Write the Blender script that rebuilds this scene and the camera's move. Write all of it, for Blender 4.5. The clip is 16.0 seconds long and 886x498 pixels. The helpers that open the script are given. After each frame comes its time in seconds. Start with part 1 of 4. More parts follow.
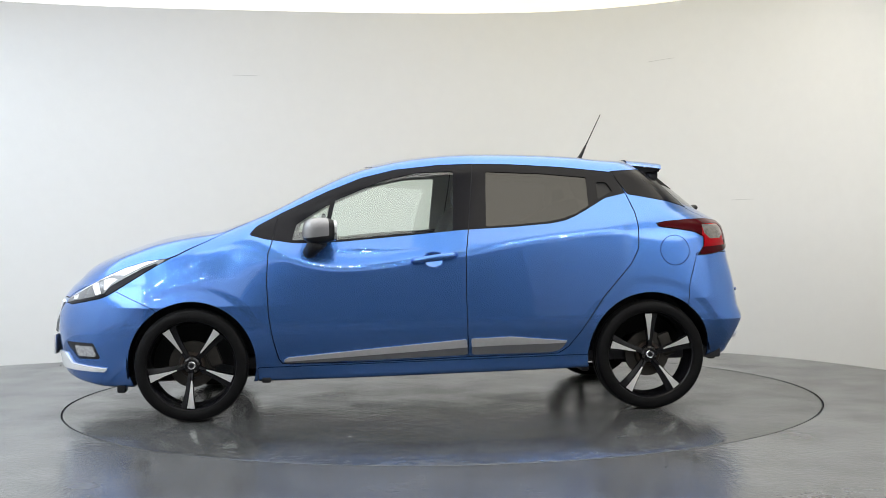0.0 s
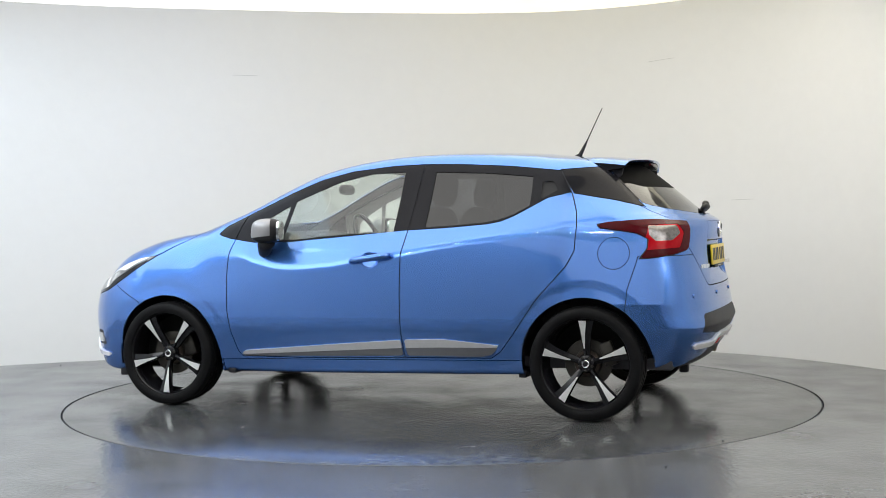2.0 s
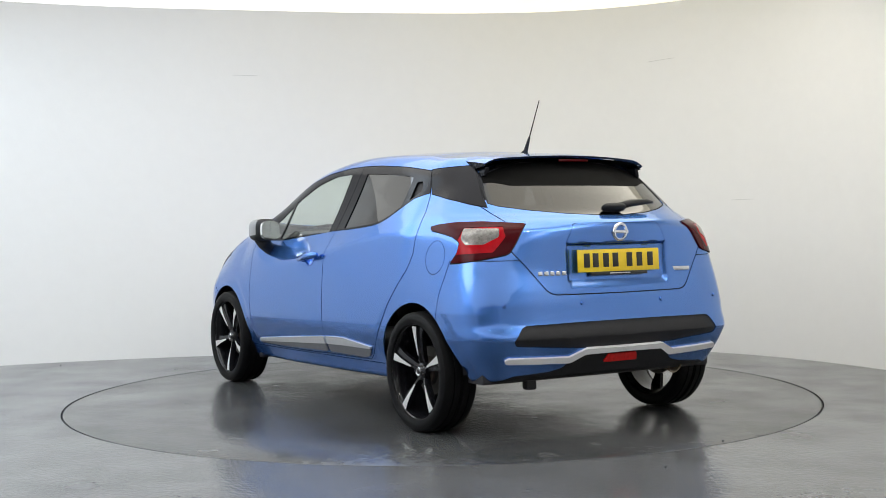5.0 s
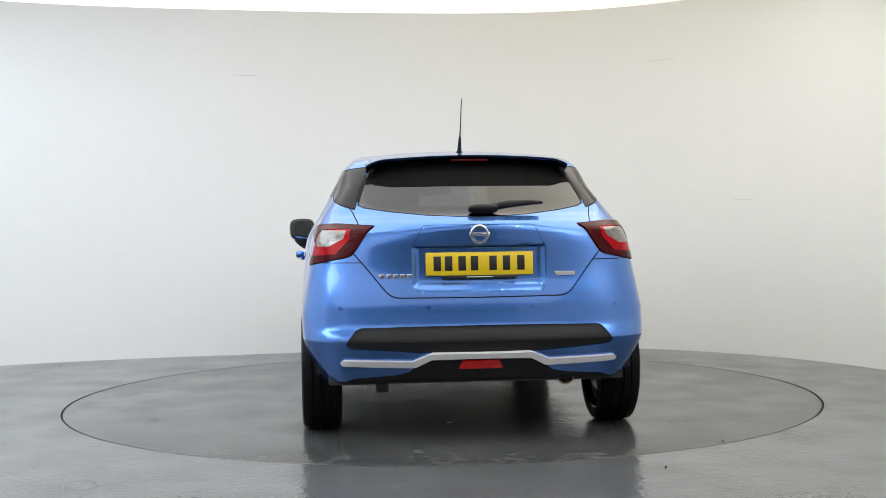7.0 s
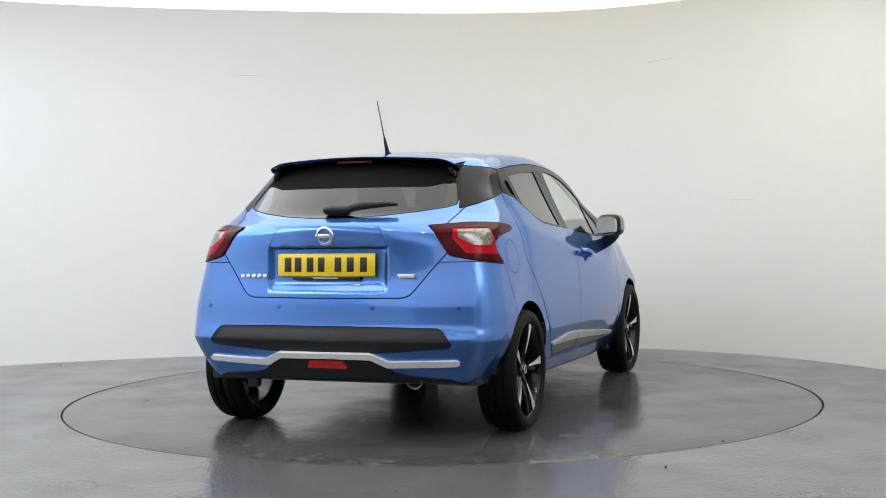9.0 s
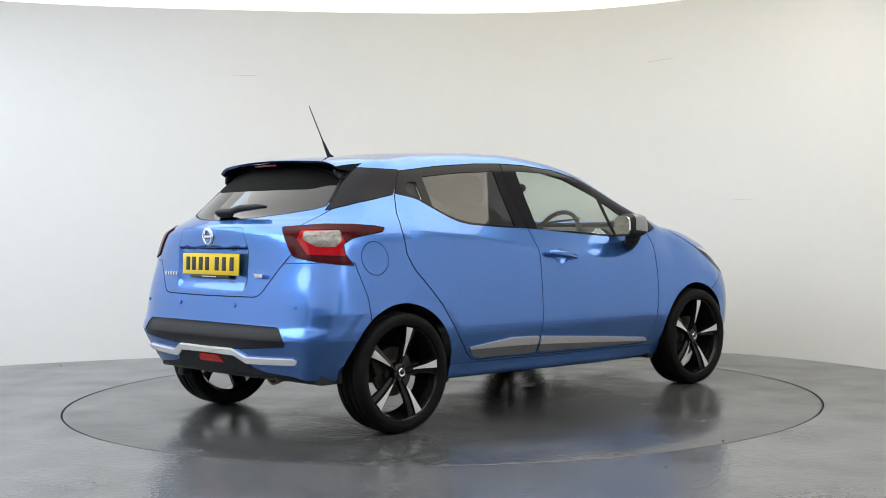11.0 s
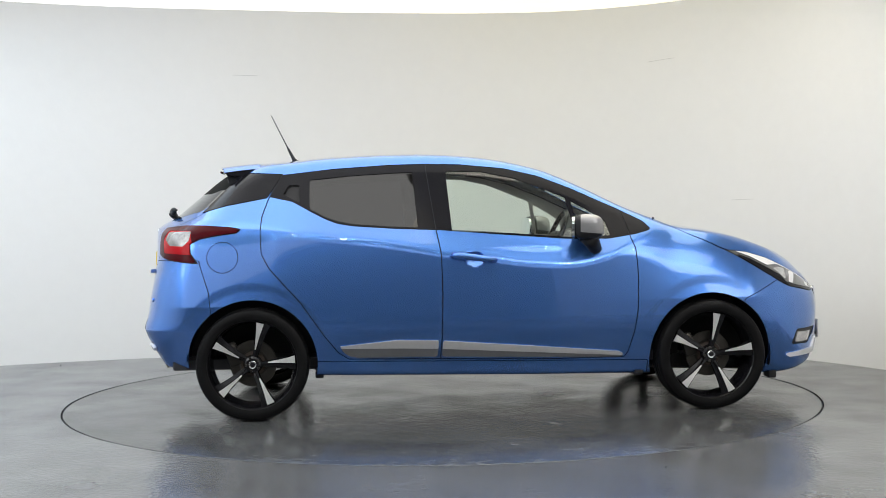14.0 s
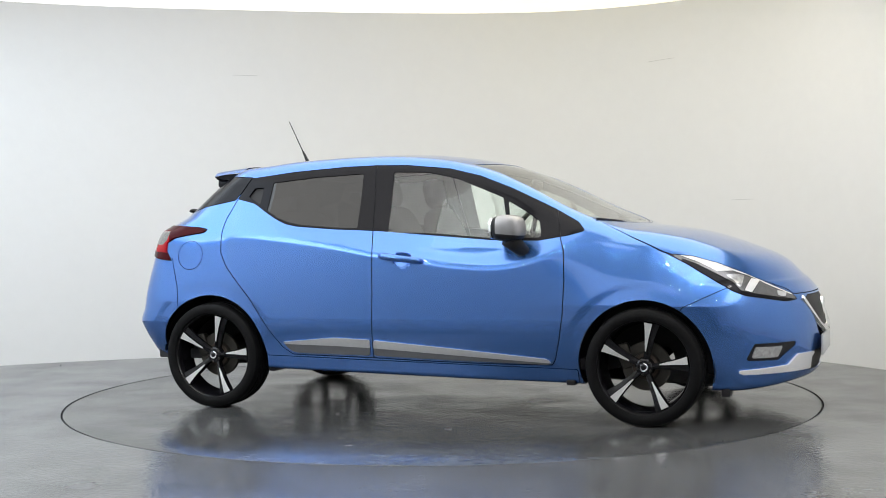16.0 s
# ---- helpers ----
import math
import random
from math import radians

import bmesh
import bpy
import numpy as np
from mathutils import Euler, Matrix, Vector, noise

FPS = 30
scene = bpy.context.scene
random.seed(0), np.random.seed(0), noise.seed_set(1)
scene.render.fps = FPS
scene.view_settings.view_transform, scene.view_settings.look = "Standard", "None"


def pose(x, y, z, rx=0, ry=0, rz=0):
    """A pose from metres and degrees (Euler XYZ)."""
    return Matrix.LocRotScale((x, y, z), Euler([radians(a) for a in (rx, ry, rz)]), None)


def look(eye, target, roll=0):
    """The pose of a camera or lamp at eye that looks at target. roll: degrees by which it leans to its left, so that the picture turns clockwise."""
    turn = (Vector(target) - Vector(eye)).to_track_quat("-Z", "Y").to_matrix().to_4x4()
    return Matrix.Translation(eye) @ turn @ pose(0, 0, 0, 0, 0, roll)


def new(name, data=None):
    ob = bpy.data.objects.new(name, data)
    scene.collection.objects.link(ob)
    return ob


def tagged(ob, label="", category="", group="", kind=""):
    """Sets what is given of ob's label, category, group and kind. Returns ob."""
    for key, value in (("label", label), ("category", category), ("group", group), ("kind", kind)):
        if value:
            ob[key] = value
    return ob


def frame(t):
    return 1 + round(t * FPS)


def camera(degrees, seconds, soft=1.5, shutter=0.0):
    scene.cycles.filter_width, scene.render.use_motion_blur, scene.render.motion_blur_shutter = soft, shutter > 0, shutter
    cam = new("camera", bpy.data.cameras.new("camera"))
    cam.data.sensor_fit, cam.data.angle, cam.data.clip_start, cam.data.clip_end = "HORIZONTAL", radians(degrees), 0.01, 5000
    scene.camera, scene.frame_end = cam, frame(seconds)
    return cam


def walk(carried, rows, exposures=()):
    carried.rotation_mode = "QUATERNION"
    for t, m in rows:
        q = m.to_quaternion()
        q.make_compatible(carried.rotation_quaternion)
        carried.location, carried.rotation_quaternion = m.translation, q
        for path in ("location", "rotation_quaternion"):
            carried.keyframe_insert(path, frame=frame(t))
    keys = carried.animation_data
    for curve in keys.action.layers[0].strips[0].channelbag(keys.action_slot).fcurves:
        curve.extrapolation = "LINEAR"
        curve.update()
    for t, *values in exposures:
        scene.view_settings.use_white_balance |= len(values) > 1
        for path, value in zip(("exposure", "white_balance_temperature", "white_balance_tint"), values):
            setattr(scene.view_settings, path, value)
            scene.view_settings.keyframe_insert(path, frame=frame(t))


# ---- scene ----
from collections import defaultdict

# ---------------------------------------------------------------- camera
cam = camera(39.0, 16.0, soft=0.65)
EYE = Vector((0.0, -7.668, 1.065))
AIM = EYE + Vector((0.00219, 0.99975, -0.02229))
VIEW = look(EYE, AIM, -0.8)
walk(cam, [(0.0, VIEW), (16.0, VIEW)])

# ---------------------------------------------------------------- world and lamps
world = bpy.data.worlds.new("studio_world")
scene.world = world
world.use_nodes = True
world.node_tree.nodes["Background"].inputs[0].default_value = (0.75, 0.85, 1.0, 1)
world.node_tree.nodes["Background"].inputs[1].default_value = 0.15
scene.view_settings.exposure = 0.16


CEILING_GLOW = 3.1

# ---------------------------------------------------------------- materials


def material(name, colour, rough=0.5, metal=0.0, coat=0.0, scale=0.0, vary=0.0, bump=0.0, bump_scale=200.0, spec=0.5, emit=0.0, lo=0.6, hi=1.4, edge=None):
    """A surface with broad and fine variation of its colour and a fine relief."""
    m = bpy.data.materials.new(name)
    m.use_nodes = True
    n, l = m.node_tree.nodes, m.node_tree.links
    b = n["Principled BSDF"]
    b.inputs["Base Color"].default_value = (*colour, 1)
    b.inputs["Roughness"].default_value = rough
    b.inputs["Metallic"].default_value = metal
    b.inputs["Coat Weight"].default_value = coat
    b.inputs["Coat Roughness"].default_value = 0.03
    b.inputs["Specular IOR Level"].default_value = spec
    if edge:
        b.inputs["Specular Tint"].default_value = (*edge, 1)
    co = n.new("ShaderNodeTexCoord")
    if vary:
        big, small = n.new("ShaderNodeTexNoise"), n.new("ShaderNodeTexNoise")
        big.inputs["Scale"].default_value, small.inputs["Scale"].default_value = scale, scale * 14
        big.inputs["Detail"].default_value = small.inputs["Detail"].default_value = 6
        add = n.new("ShaderNodeMath")
        add.operation = "ADD"
        ramp = n.new("ShaderNodeMapRange")
        ramp.inputs["From Min"].default_value, ramp.inputs["From Max"].default_value = lo, hi
        ramp.inputs["To Min"].default_value, ramp.inputs["To Max"].default_value = 1 - vary, 1 + vary
        hsv = n.new("ShaderNodeHueSaturation")
        hsv.inputs["Color"].default_value = (*colour, 1)
        for t in (big, small):
            l.new(co.outputs["Object"], t.inputs["Vector"])
        l.new(big.outputs["Fac"], add.inputs[0])
        l.new(small.outputs["Fac"], add.inputs[1])
        l.new(add.outputs[0], ramp.inputs["Value"])
        l.new(ramp.outputs[0], hsv.inputs["Value"])
        l.new(hsv.outputs[0], b.inputs["Base Color"])
    if bump:
        fine, bu = n.new("ShaderNodeTexNoise"), n.new("ShaderNodeBump")
        fine.inputs["Scale"].default_value, fine.inputs["Detail"].default_value = bump_scale, 4
        bu.inputs["Strength"].default_value, bu.inputs["Distance"].default_value = bump, 0.002
        l.new(co.outputs["Object"], fine.inputs["Vector"])
        l.new(fine.outputs["Fac"], bu.inputs["Height"])
        l.new(bu.outputs[0], b.inputs["Normal"])
    if emit:
        b.inputs["Emission Color"].default_value = (*colour, 1)
        b.inputs["Emission Strength"].default_value = emit
    return m


def glass(name, tint, gloss=1.0, least=0.075):
    """A thin pane: clear with a tint, and glossy by its angle."""
    m = bpy.data.materials.new(name)
    m.use_nodes = True
    n, l = m.node_tree.nodes, m.node_tree.links
    n.remove(n["Principled BSDF"])
    tr, gl, mix, lw, pw, ma = (n.new("ShaderNode" + k) for k in ("BsdfTransparent", "BsdfGlossy", "MixShader", "LayerWeight", "Math", "Math"))
    tr.inputs[0].default_value = (*tint, 1)
    gl.inputs["Roughness"].default_value = 0.012
    gl.inputs["Color"].default_value = (gloss, gloss, gloss, 1)
    lw.inputs["Blend"].default_value = 0.5
    pw.operation, ma.operation = "POWER", "MULTIPLY_ADD"
    pw.inputs[1].default_value = 4.0
    ma.inputs[1].default_value, ma.inputs[2].default_value = 0.9, least
    l.new(lw.outputs["Facing"], pw.inputs[0])
    l.new(pw.outputs[0], ma.inputs[0])
    l.new(ma.outputs[0], mix.inputs[0])
    l.new(tr.outputs[0], mix.inputs[1])
    l.new(gl.outputs[0], mix.inputs[2])
    l.new(mix.outputs[0], n["Material Output"].inputs[0])
    return m


PAINT = material("blue_metallic_paint", (0.076, 0.208, 0.585), 0.265, 0.82, 1.0, 900, 0.10, edge=(0.34, 0.5, 0.8))
PAINT.node_tree.nodes["Principled BSDF"].inputs["Coat Roughness"].default_value = 0.008
TRIM = material("gloss_black_trim", (0.010, 0.010, 0.013), 0.12, 0, 0.0, 6, 0.15, spec=0.13)
PLASTIC = material("black_grained_plastic", (0.014, 0.014, 0.016), 0.5, 0, 0, 8, 0.2, 0.35, 700, spec=0.3)
RUBBER = material("tyre_rubber", (0.005, 0.005, 0.0055), 0.55, 0, 0, 9, 0.25, 0.3, 260, spec=0.13)
SEAL = material("dark_panel_joint", (0.006, 0.008, 0.014), 0.7)
CHROME = material("chrome", (0.82, 0.83, 0.85), 0.09, 1, 0, 30, 0.04)
SATIN = material("satin_silver", (0.66, 0.66, 0.67), 0.38, 0.6, 0, 40, 0.06)
# darker copy of the satin silver: shade painted on the moulding's lower face
SHADE_GREY = material("shaded_satin_moulding", (0.20, 0.20, 0.215), 0.38, 0.5, 0, 30, 0.06)
MACHINED = material("machined_alloy", (0.74, 0.74, 0.73), 0.36, 0.55, 0, 60, 0.08)
BLACK_ALLOY = material("gloss_black_alloy", (0.008, 0.008, 0.010), 0.2, 0.0, 0.15, 20, 0.15, spec=0.3)
STEEL = material("worn_brake_steel", (0.06, 0.056, 0.05), 0.5, 0.9, 0, 30, 0.2)
EXHAUST = material("tarnished_exhaust_steel", (0.20, 0.165, 0.12), 0.5, 0.8, 0, 30, 0.25)
RUST = material("rusty_hub", (0.06, 0.044, 0.034), 0.75, 0.3, 0, 40, 0.3)
CABIN = material("dark_cabin_cloth", (0.035, 0.035, 0.04), 0.85, 0, 0, 20, 0.25, 0.3, 500)
LINING = material("pale_roof_lining", (0.42, 0.42, 0.40), 0.9, 0, 0, 20, 0.08, 0.2, 600)
RED = material("red_lamp_lens", (0.34, 0.004, 0.009), 0.12, 0, 0.0, 40, 0.2, spec=0.1)
FOG_RED = material("bright_red_reflector", (0.60, 0.012, 0.012), 0.2, 0, 0.2, 60, 0.3)
DARK_RED = material("dark_red_lamp_lens", (0.055, 0.003, 0.005), 0.14, 0, 0.0, 40, 0.12, spec=0.08)
TAIL_CLEAR = material("clear_tail_lens", (0.21, 0.195, 0.185), 0.2, 0.5, 0.4, 70, 0.6)
MATT_BLACK = material("matt_black", (0.004, 0.004, 0.004), 0.8, 0, 0, 8, 0.2, spec=0.08)
BRIGHT = material("bright_trim_strip", (0.86, 0.86, 0.87), 0.2, 0.12, 0, 30, 0.04)
CLEAR_LENS = material("clear_lamp_lens", (0.58, 0.585, 0.59), 0.22, 0.6, 0.6, 60, 0.5)
CAP = material("silver_mirror_cap", (0.31, 0.31, 0.32), 0.32, 0.6, 0.4, 40, 0.05)
LAMP_GREY = material("smoked_lamp_inside", (0.17, 0.17, 0.175), 0.25, 0.5, 0.8, 50, 0.35)
LAMP_DARK = material("dark_lamp_inside", (0.05, 0.05, 0.055), 0.2, 0.6, 0.8, 60, 0.3)
YELLOW = material("yellow_plate", (0.78, 0.56, 0.012), 0.35, 0, 0.2, 40, 0.05)
PLATE_BLACK = material("plate_black", (0.012, 0.012, 0.012), 0.4)
GLASS_CLEAR = glass("green_tinted_glass", (0.89, 0.935, 0.90))
GLASS_DARK = glass("privacy_glass", (0.075, 0.075, 0.083), least=0.05)
CLEAR_BACK = bpy.data.materials.new("pane_back")
CLEAR_BACK.use_nodes = True
_n = CLEAR_BACK.node_tree.nodes
_n.remove(_n["Principled BSDF"])
_t = _n.new("ShaderNodeBsdfTransparent")
_t.inputs[0].default_value = (0.96, 0.975, 0.965, 1)
CLEAR_BACK.node_tree.links.new(_t.outputs[0], _n["Material Output"].inputs[0])
MIRROR = material("mirror_glass", (0.85, 0.88, 0.88), 0.02, 1.0)


def floor_material(name, colour, vary, scuffs):
    """Worn grey floor paint: broad stains, scuffs, small tread relief and uneven gloss."""
    m = material(name, colour, 0.3, 0, 0, 1.3, vary, 0, spec=0.5, lo=0.78, hi=1.22)
    n, l = m.node_tree.nodes, m.node_tree.links
    b = n["Principled BSDF"]
    co = n.new("ShaderNodeTexCoord")
    stain, ramp = n.new("ShaderNodeTexNoise"), n.new("ShaderNodeMapRange")
    stain.inputs["Scale"].default_value, stain.inputs["Detail"].default_value = 2.2, 8
    ramp.inputs["From Min"].default_value, ramp.inputs["From Max"].default_value = 0.3, 0.7
    ramp.inputs["To Min"].default_value, ramp.inputs["To Max"].default_value = 0.13, 0.28
    l.new(co.outputs["Object"], stain.inputs["Vector"])
    l.new(stain.outputs["Fac"], ramp.inputs["Value"])
    l.new(ramp.outputs[0], b.inputs["Roughness"])
    tread, fine, mix, bu = n.new("ShaderNodeTexVoronoi"), n.new("ShaderNodeTexNoise"), n.new("ShaderNodeMath"), n.new("ShaderNodeBump")
    tread.inputs["Scale"].default_value = 42
    fine.inputs["Scale"].default_value, fine.inputs["Detail"].default_value = 5, 6
    mix.operation = "MULTIPLY_ADD"
    mix.inputs[1].default_value = 1.0
    bu.inputs["Strength"].default_value, bu.inputs["Distance"].default_value = 0.11, 0.006
    l.new(co.outputs["Object"], tread.inputs["Vector"])
    l.new(co.outputs["Object"], fine.inputs["Vector"])
    l.new(tread.outputs["Distance"], mix.inputs[0])
    l.new(fine.outputs["Fac"], mix.inputs[2])
    l.new(mix.outputs[0], bu.inputs["Height"])
    l.new(bu.outputs[0], b.inputs["Normal"])
    # pale dusty scuffs and scattered crumbs of paint
    scuff, cover, speck, dots, most, blend = (n.new("ShaderNode" + k) for k in ("TexNoise", "MapRange", "TexVoronoi", "MapRange", "Math", "Mix"))
    blend.data_type, most.operation = "RGBA", "MAXIMUM"
    scuff.inputs["Scale"].default_value, scuff.inputs["Detail"].default_value, scuff.inputs["Roughness"].default_value = 5.5, 9, 0.68
    cover.inputs["From Min"].default_value, cover.inputs["From Max"].default_value, cover.inputs["To Max"].default_value = 0.58, 0.78, scuffs
    speck.inputs["Scale"].default_value = 3.2
    dots.inputs["From Min"].default_value, dots.inputs["From Max"].default_value, dots.inputs["To Max"].default_value = 0.028, 0.018, scuffs
    l.new(co.outputs["Object"], scuff.inputs["Vector"])
    l.new(co.outputs["Object"], speck.inputs["Vector"])
    l.new(scuff.outputs["Fac"], cover.inputs["Value"])
    l.new(speck.outputs["Distance"], dots.inputs["Value"])
    l.new(cover.outputs[0], most.inputs[0])
    l.new(dots.outputs[0], most.inputs[1])
    l.new(most.outputs[0], blend.inputs["Factor"])
    l.new(b.inputs["Base Color"].links[0].from_socket, blend.inputs["A"])
    blend.inputs["B"].default_value = (0.34, 0.34, 0.33, 1)
    l.new(blend.outputs["Result"], b.inputs["Base Color"])
    return m


FLOOR = floor_material("grey_floor_paint", (0.104, 0.108, 0.114), 0.12, 0.10)
DISC = floor_material("worn_turntable_paint", (0.062, 0.064, 0.066), 0.40, 0.32)
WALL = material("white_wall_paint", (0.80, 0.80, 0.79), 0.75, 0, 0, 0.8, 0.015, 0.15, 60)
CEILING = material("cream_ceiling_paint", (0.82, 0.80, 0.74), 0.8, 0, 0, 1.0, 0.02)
# unseen side walls: tone set for the light they reflect onto the car
SIDE_WALL = material("unseen_side_wall", (0.70, 0.70, 0.70), 0.8, 0, 0, 1.0, 0.05)
# dark grey of the added back wall, for darker reflections in the doors
UNSEEN_BACK = material("unseen_dark_back", (0.15, 0.15, 0.155), 0.8, 0, 0, 1.0, 0.08)

# ---------------------------------------------------------------- mesh helpers


def mesh_of(name, verts, faces, mats, which=None, normals=None, smooth=True):
    me = bpy.data.meshes.new(name)
    me.from_pydata([tuple(map(float, v)) for v in verts], [], [tuple(int(i) for i in f) for f in faces])
    for m in mats:
        me.materials.append(m)
    if which is not None:
        me.polygons.foreach_set("material_index", np.asarray(which, dtype=np.int32))
    me.polygons.foreach_set("use_smooth", np.full(len(faces), smooth))
    me.update()
    if normals is not None:
        me.normals_split_custom_set_from_vertices([tuple(map(float, v)) for v in normals])
    return me


def part(name, data, parent, label="", m=None):
    """Links mesh data as one object under a thing or a part."""
    ob = new(name, data)
    if parent is not None:
        ob.parent = parent
    if m is not None:
        ob.matrix_basis = m
    return tagged(ob, label) if label else ob


def from_bm(name, bm, mat, smooth=True, angle=None):
    me = bpy.data.meshes.new(name)
    bmesh.ops.recalc_face_normals(bm, faces=bm.faces)
    bm.to_mesh(me)
    bm.free()
    me.materials.append(mat)
    me.polygons.foreach_set("use_smooth", np.full(len(me.polygons), smooth))
    if angle is not None:
        me.set_sharp_from_angle(angle=radians(angle))
    return me


def box_mesh(name, size, mat, bevel=0.004, seg=2, at=(0, 0, 0)):
    bm = bmesh.new()
    bmesh.ops.create_cube(bm, size=1, matrix=Matrix.Translation(at) @ Matrix.Diagonal((*size, 1)))
    if bevel:
        bmesh.ops.bevel(bm, geom=bm.edges[:], offset=bevel, segments=seg, affect="EDGES", profile=0.5)
    return from_bm(name, bm, mat, True, 40)


def prism_mesh(name, outline, axis, lo, hi, mat, bevel=0.003):
    """A plate: an outline of 2D points pushed from lo to hi along an axis."""
    bm = bmesh.new()

    def at(p, h):
        q = list(p)
        q.insert(axis, h)
        return q
    a = [bm.verts.new(at(p, lo)) for p in outline]
    b = [bm.verts.new(at(p, hi)) for p in outline]
    n = len(a)
    bm.faces.new(a[::-1])
    bm.faces.new(b)
    for i in range(n):
        bm.faces.new((a[i], a[(i + 1) % n], b[(i + 1) % n], b[i]))
    if bevel:
        bmesh.ops.bevel(bm, geom=bm.edges[:], offset=bevel, segments=2, affect="EDGES", profile=0.5)
    return from_bm(name, bm, mat, True, 40)


def revolve_mesh(name, profile, mat, steps=72, angle=35, start=0.0, turn=2 * math.pi):
    """A profile of (radius, y) points turned round the y axis."""
    full = turn > 6.28
    n = steps if full else steps + 1
    verts, faces = [], []
    for i in range(n):
        a = start + turn * i / steps
        for r, y in profile:
            verts.append((r * math.cos(a), y, r * math.sin(a)))
    k = len(profile)
    for i in range(steps):
        j = (i + 1) % n
        for q in range(k - 1):
            faces.append((i * k + q, i * k + q + 1, j * k + q + 1, j * k + q))
    me = mesh_of(name, verts, faces, [mat])
    me.set_sharp_from_angle(angle=radians(angle))
    return me


def tube_mesh(name, points, radii, mat, sides=10):
    """A round bar along points, closed at its ends."""
    pts = [Vector(p) for p in points]
    verts, faces = [], []
    for i, p in enumerate(pts):
        d = (pts[min(i + 1, len(pts) - 1)] - pts[max(i - 1, 0)]).normalized()
        u = d.cross(Vector((0.3, 1, 0.2))).normalized()
        v = d.cross(u)
        for s in range(sides):
            a = 2 * math.pi * s / sides
            verts.append(p + (u * math.cos(a) + v * math.sin(a)) * radii[i])
    for i in range(len(pts) - 1):
        for s in range(sides):
            t = (s + 1) % sides
            faces.append((i * sides + s, i * sides + t, (i + 1) * sides + t, (i + 1) * sides + s))
    faces.append(tuple(range(sides))[::-1])
    faces.append(tuple((len(pts) - 1) * sides + s for s in range(sides)))
    return mesh_of(name, verts, faces, [mat])


def pillow_mesh(name, size, mat, power=4.0, at=(0, 0, 0), turn=None, n=28, lean=(0, 0)):
    """A rounded box (superellipsoid) for cushions, housings and pads."""
    verts, faces = [], []
    for i in range(n // 2 + 1):
        a = -math.pi / 2 + math.pi * i / (n // 2)
        for j in range(n):
            b = 2 * math.pi * j / n
            c = Vector((math.cos(a) * math.cos(b), math.cos(a) * math.sin(b), math.sin(a)))
            k = (abs(c.x) ** power + abs(c.y) ** power + abs(c.z) ** power) ** (-1 / power)
            v = Vector((c.x * k * size[0] / 2, c.y * k * size[1] / 2, c.z * k * size[2] / 2))
            v.x += lean[0] * v.z
            v.y += lean[1] * v.z
            if turn:
                v = turn @ v
            verts.append(v + Vector(at))
    for i in range(n // 2):
        for j in range(n):
            t = (j + 1) % n
            faces.append((i * n + j, i * n + t, (i + 1) * n + t, (i + 1) * n + j))
    me = mesh_of(name, verts, faces, [mat])
    bm = bmesh.new()
    bm.from_mesh(me)
    bmesh.ops.remove_doubles(bm, verts=bm.verts[:], dist=1e-5)
    bm.to_mesh(me)
    bm.free()
    return me


# ---------------------------------------------------------------- the studio
RING = 2.238


def spline(points, per=10, closed=False):
    """A smooth curve through points."""
    p = np.array(points, float)
    n = len(p)
    out = []
    for i in range(n if closed else n - 1):
        a, b, c, d = (p[k % n] if closed else p[min(max(k, 0), n - 1)] for k in (i - 1, i, i + 1, i + 2))
        for s in np.arange(per) / per:
            out.append(0.5 * (2 * b + (c - a) * s + (2 * a - 5 * b + 4 * c - d) * s * s + (3 * b - 3 * c + d - a) * s ** 3))
    if not closed:
        out.append(p[-1])
    return np.array(out)


PLAN = [(-4.3, -9.5), (-5.4, -8.2), (-5.8, -5.0), (-5.75, -2.2), (-5.3, 0.0), (-4.5, 1.25), (-3.4, 1.93), (-2.6, 2.26), (-1.66, 2.5), (-0.4, 2.76),
        (0.8, 2.82), (1.66, 2.53), (2.46, 1.88), (3.05, 0.9), (3.55, -0.6), (3.9, -2.4), (4.1, -5.0), (3.9, -8.2), (3.0, -9.5)]
ROOM_H = 2.80


def build_wall(name, pts, mat, height, thick=0.12):
    """A standing wall along a plan curve, with thickness to the outside."""
    pts = np.array(pts)
    d = np.gradient(pts, axis=0)
    nrm = np.c_[-d[:, 1], d[:, 0]] / np.linalg.norm(d, axis=1)[:, None]
    verts, faces = [], []
    for p, q in zip(pts, pts + nrm * thick):
        verts += [(*p, 0), (*p, height), (*q, height), (*q, 0)]
    for i in range(len(pts) - 1):
        a, b = 4 * i, 4 * i + 4
        for k in range(4):
            faces.append((a + k, a + (k + 1) % 4, b + (k + 1) % 4, b + k))
    faces += [(3, 2, 1, 0), tuple(4 * (len(pts) - 1) + k for k in range(4))]
    me = mesh_of(name, verts, faces, [mat])
    me.set_sharp_from_angle(angle=radians(40))
    return tagged(new(name, me), kind="structure")


curve = spline(PLAN, 12)
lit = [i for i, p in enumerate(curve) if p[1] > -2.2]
# both side walls stand out of view, added to bounce light
tagged(build_wall("wall_left", curve[:lit[0] + 1], SIDE_WALL, ROOM_H + 0.1), "unseen pale side wall added to bounce light on the car", "wall")
tagged(build_wall("wall_right", curve[lit[-1]:], SIDE_WALL, ROOM_H + 0.1), "unseen pale side wall added to bounce light on the car", "wall")
tagged(build_wall("wall_curved", curve[lit[0]:lit[-1] + 1], WALL, ROOM_H + 0.1), "smooth white curved studio wall behind the turntable", "wall")
# added behind the camera so the car's sides reflect something dark
tagged(build_wall("wall_back", [PLAN[-1], (0, -9.5), PLAN[0]], UNSEEN_BACK, ROOM_H + 0.1), "unseen dark wall added to darken the car's reflections", "wall")

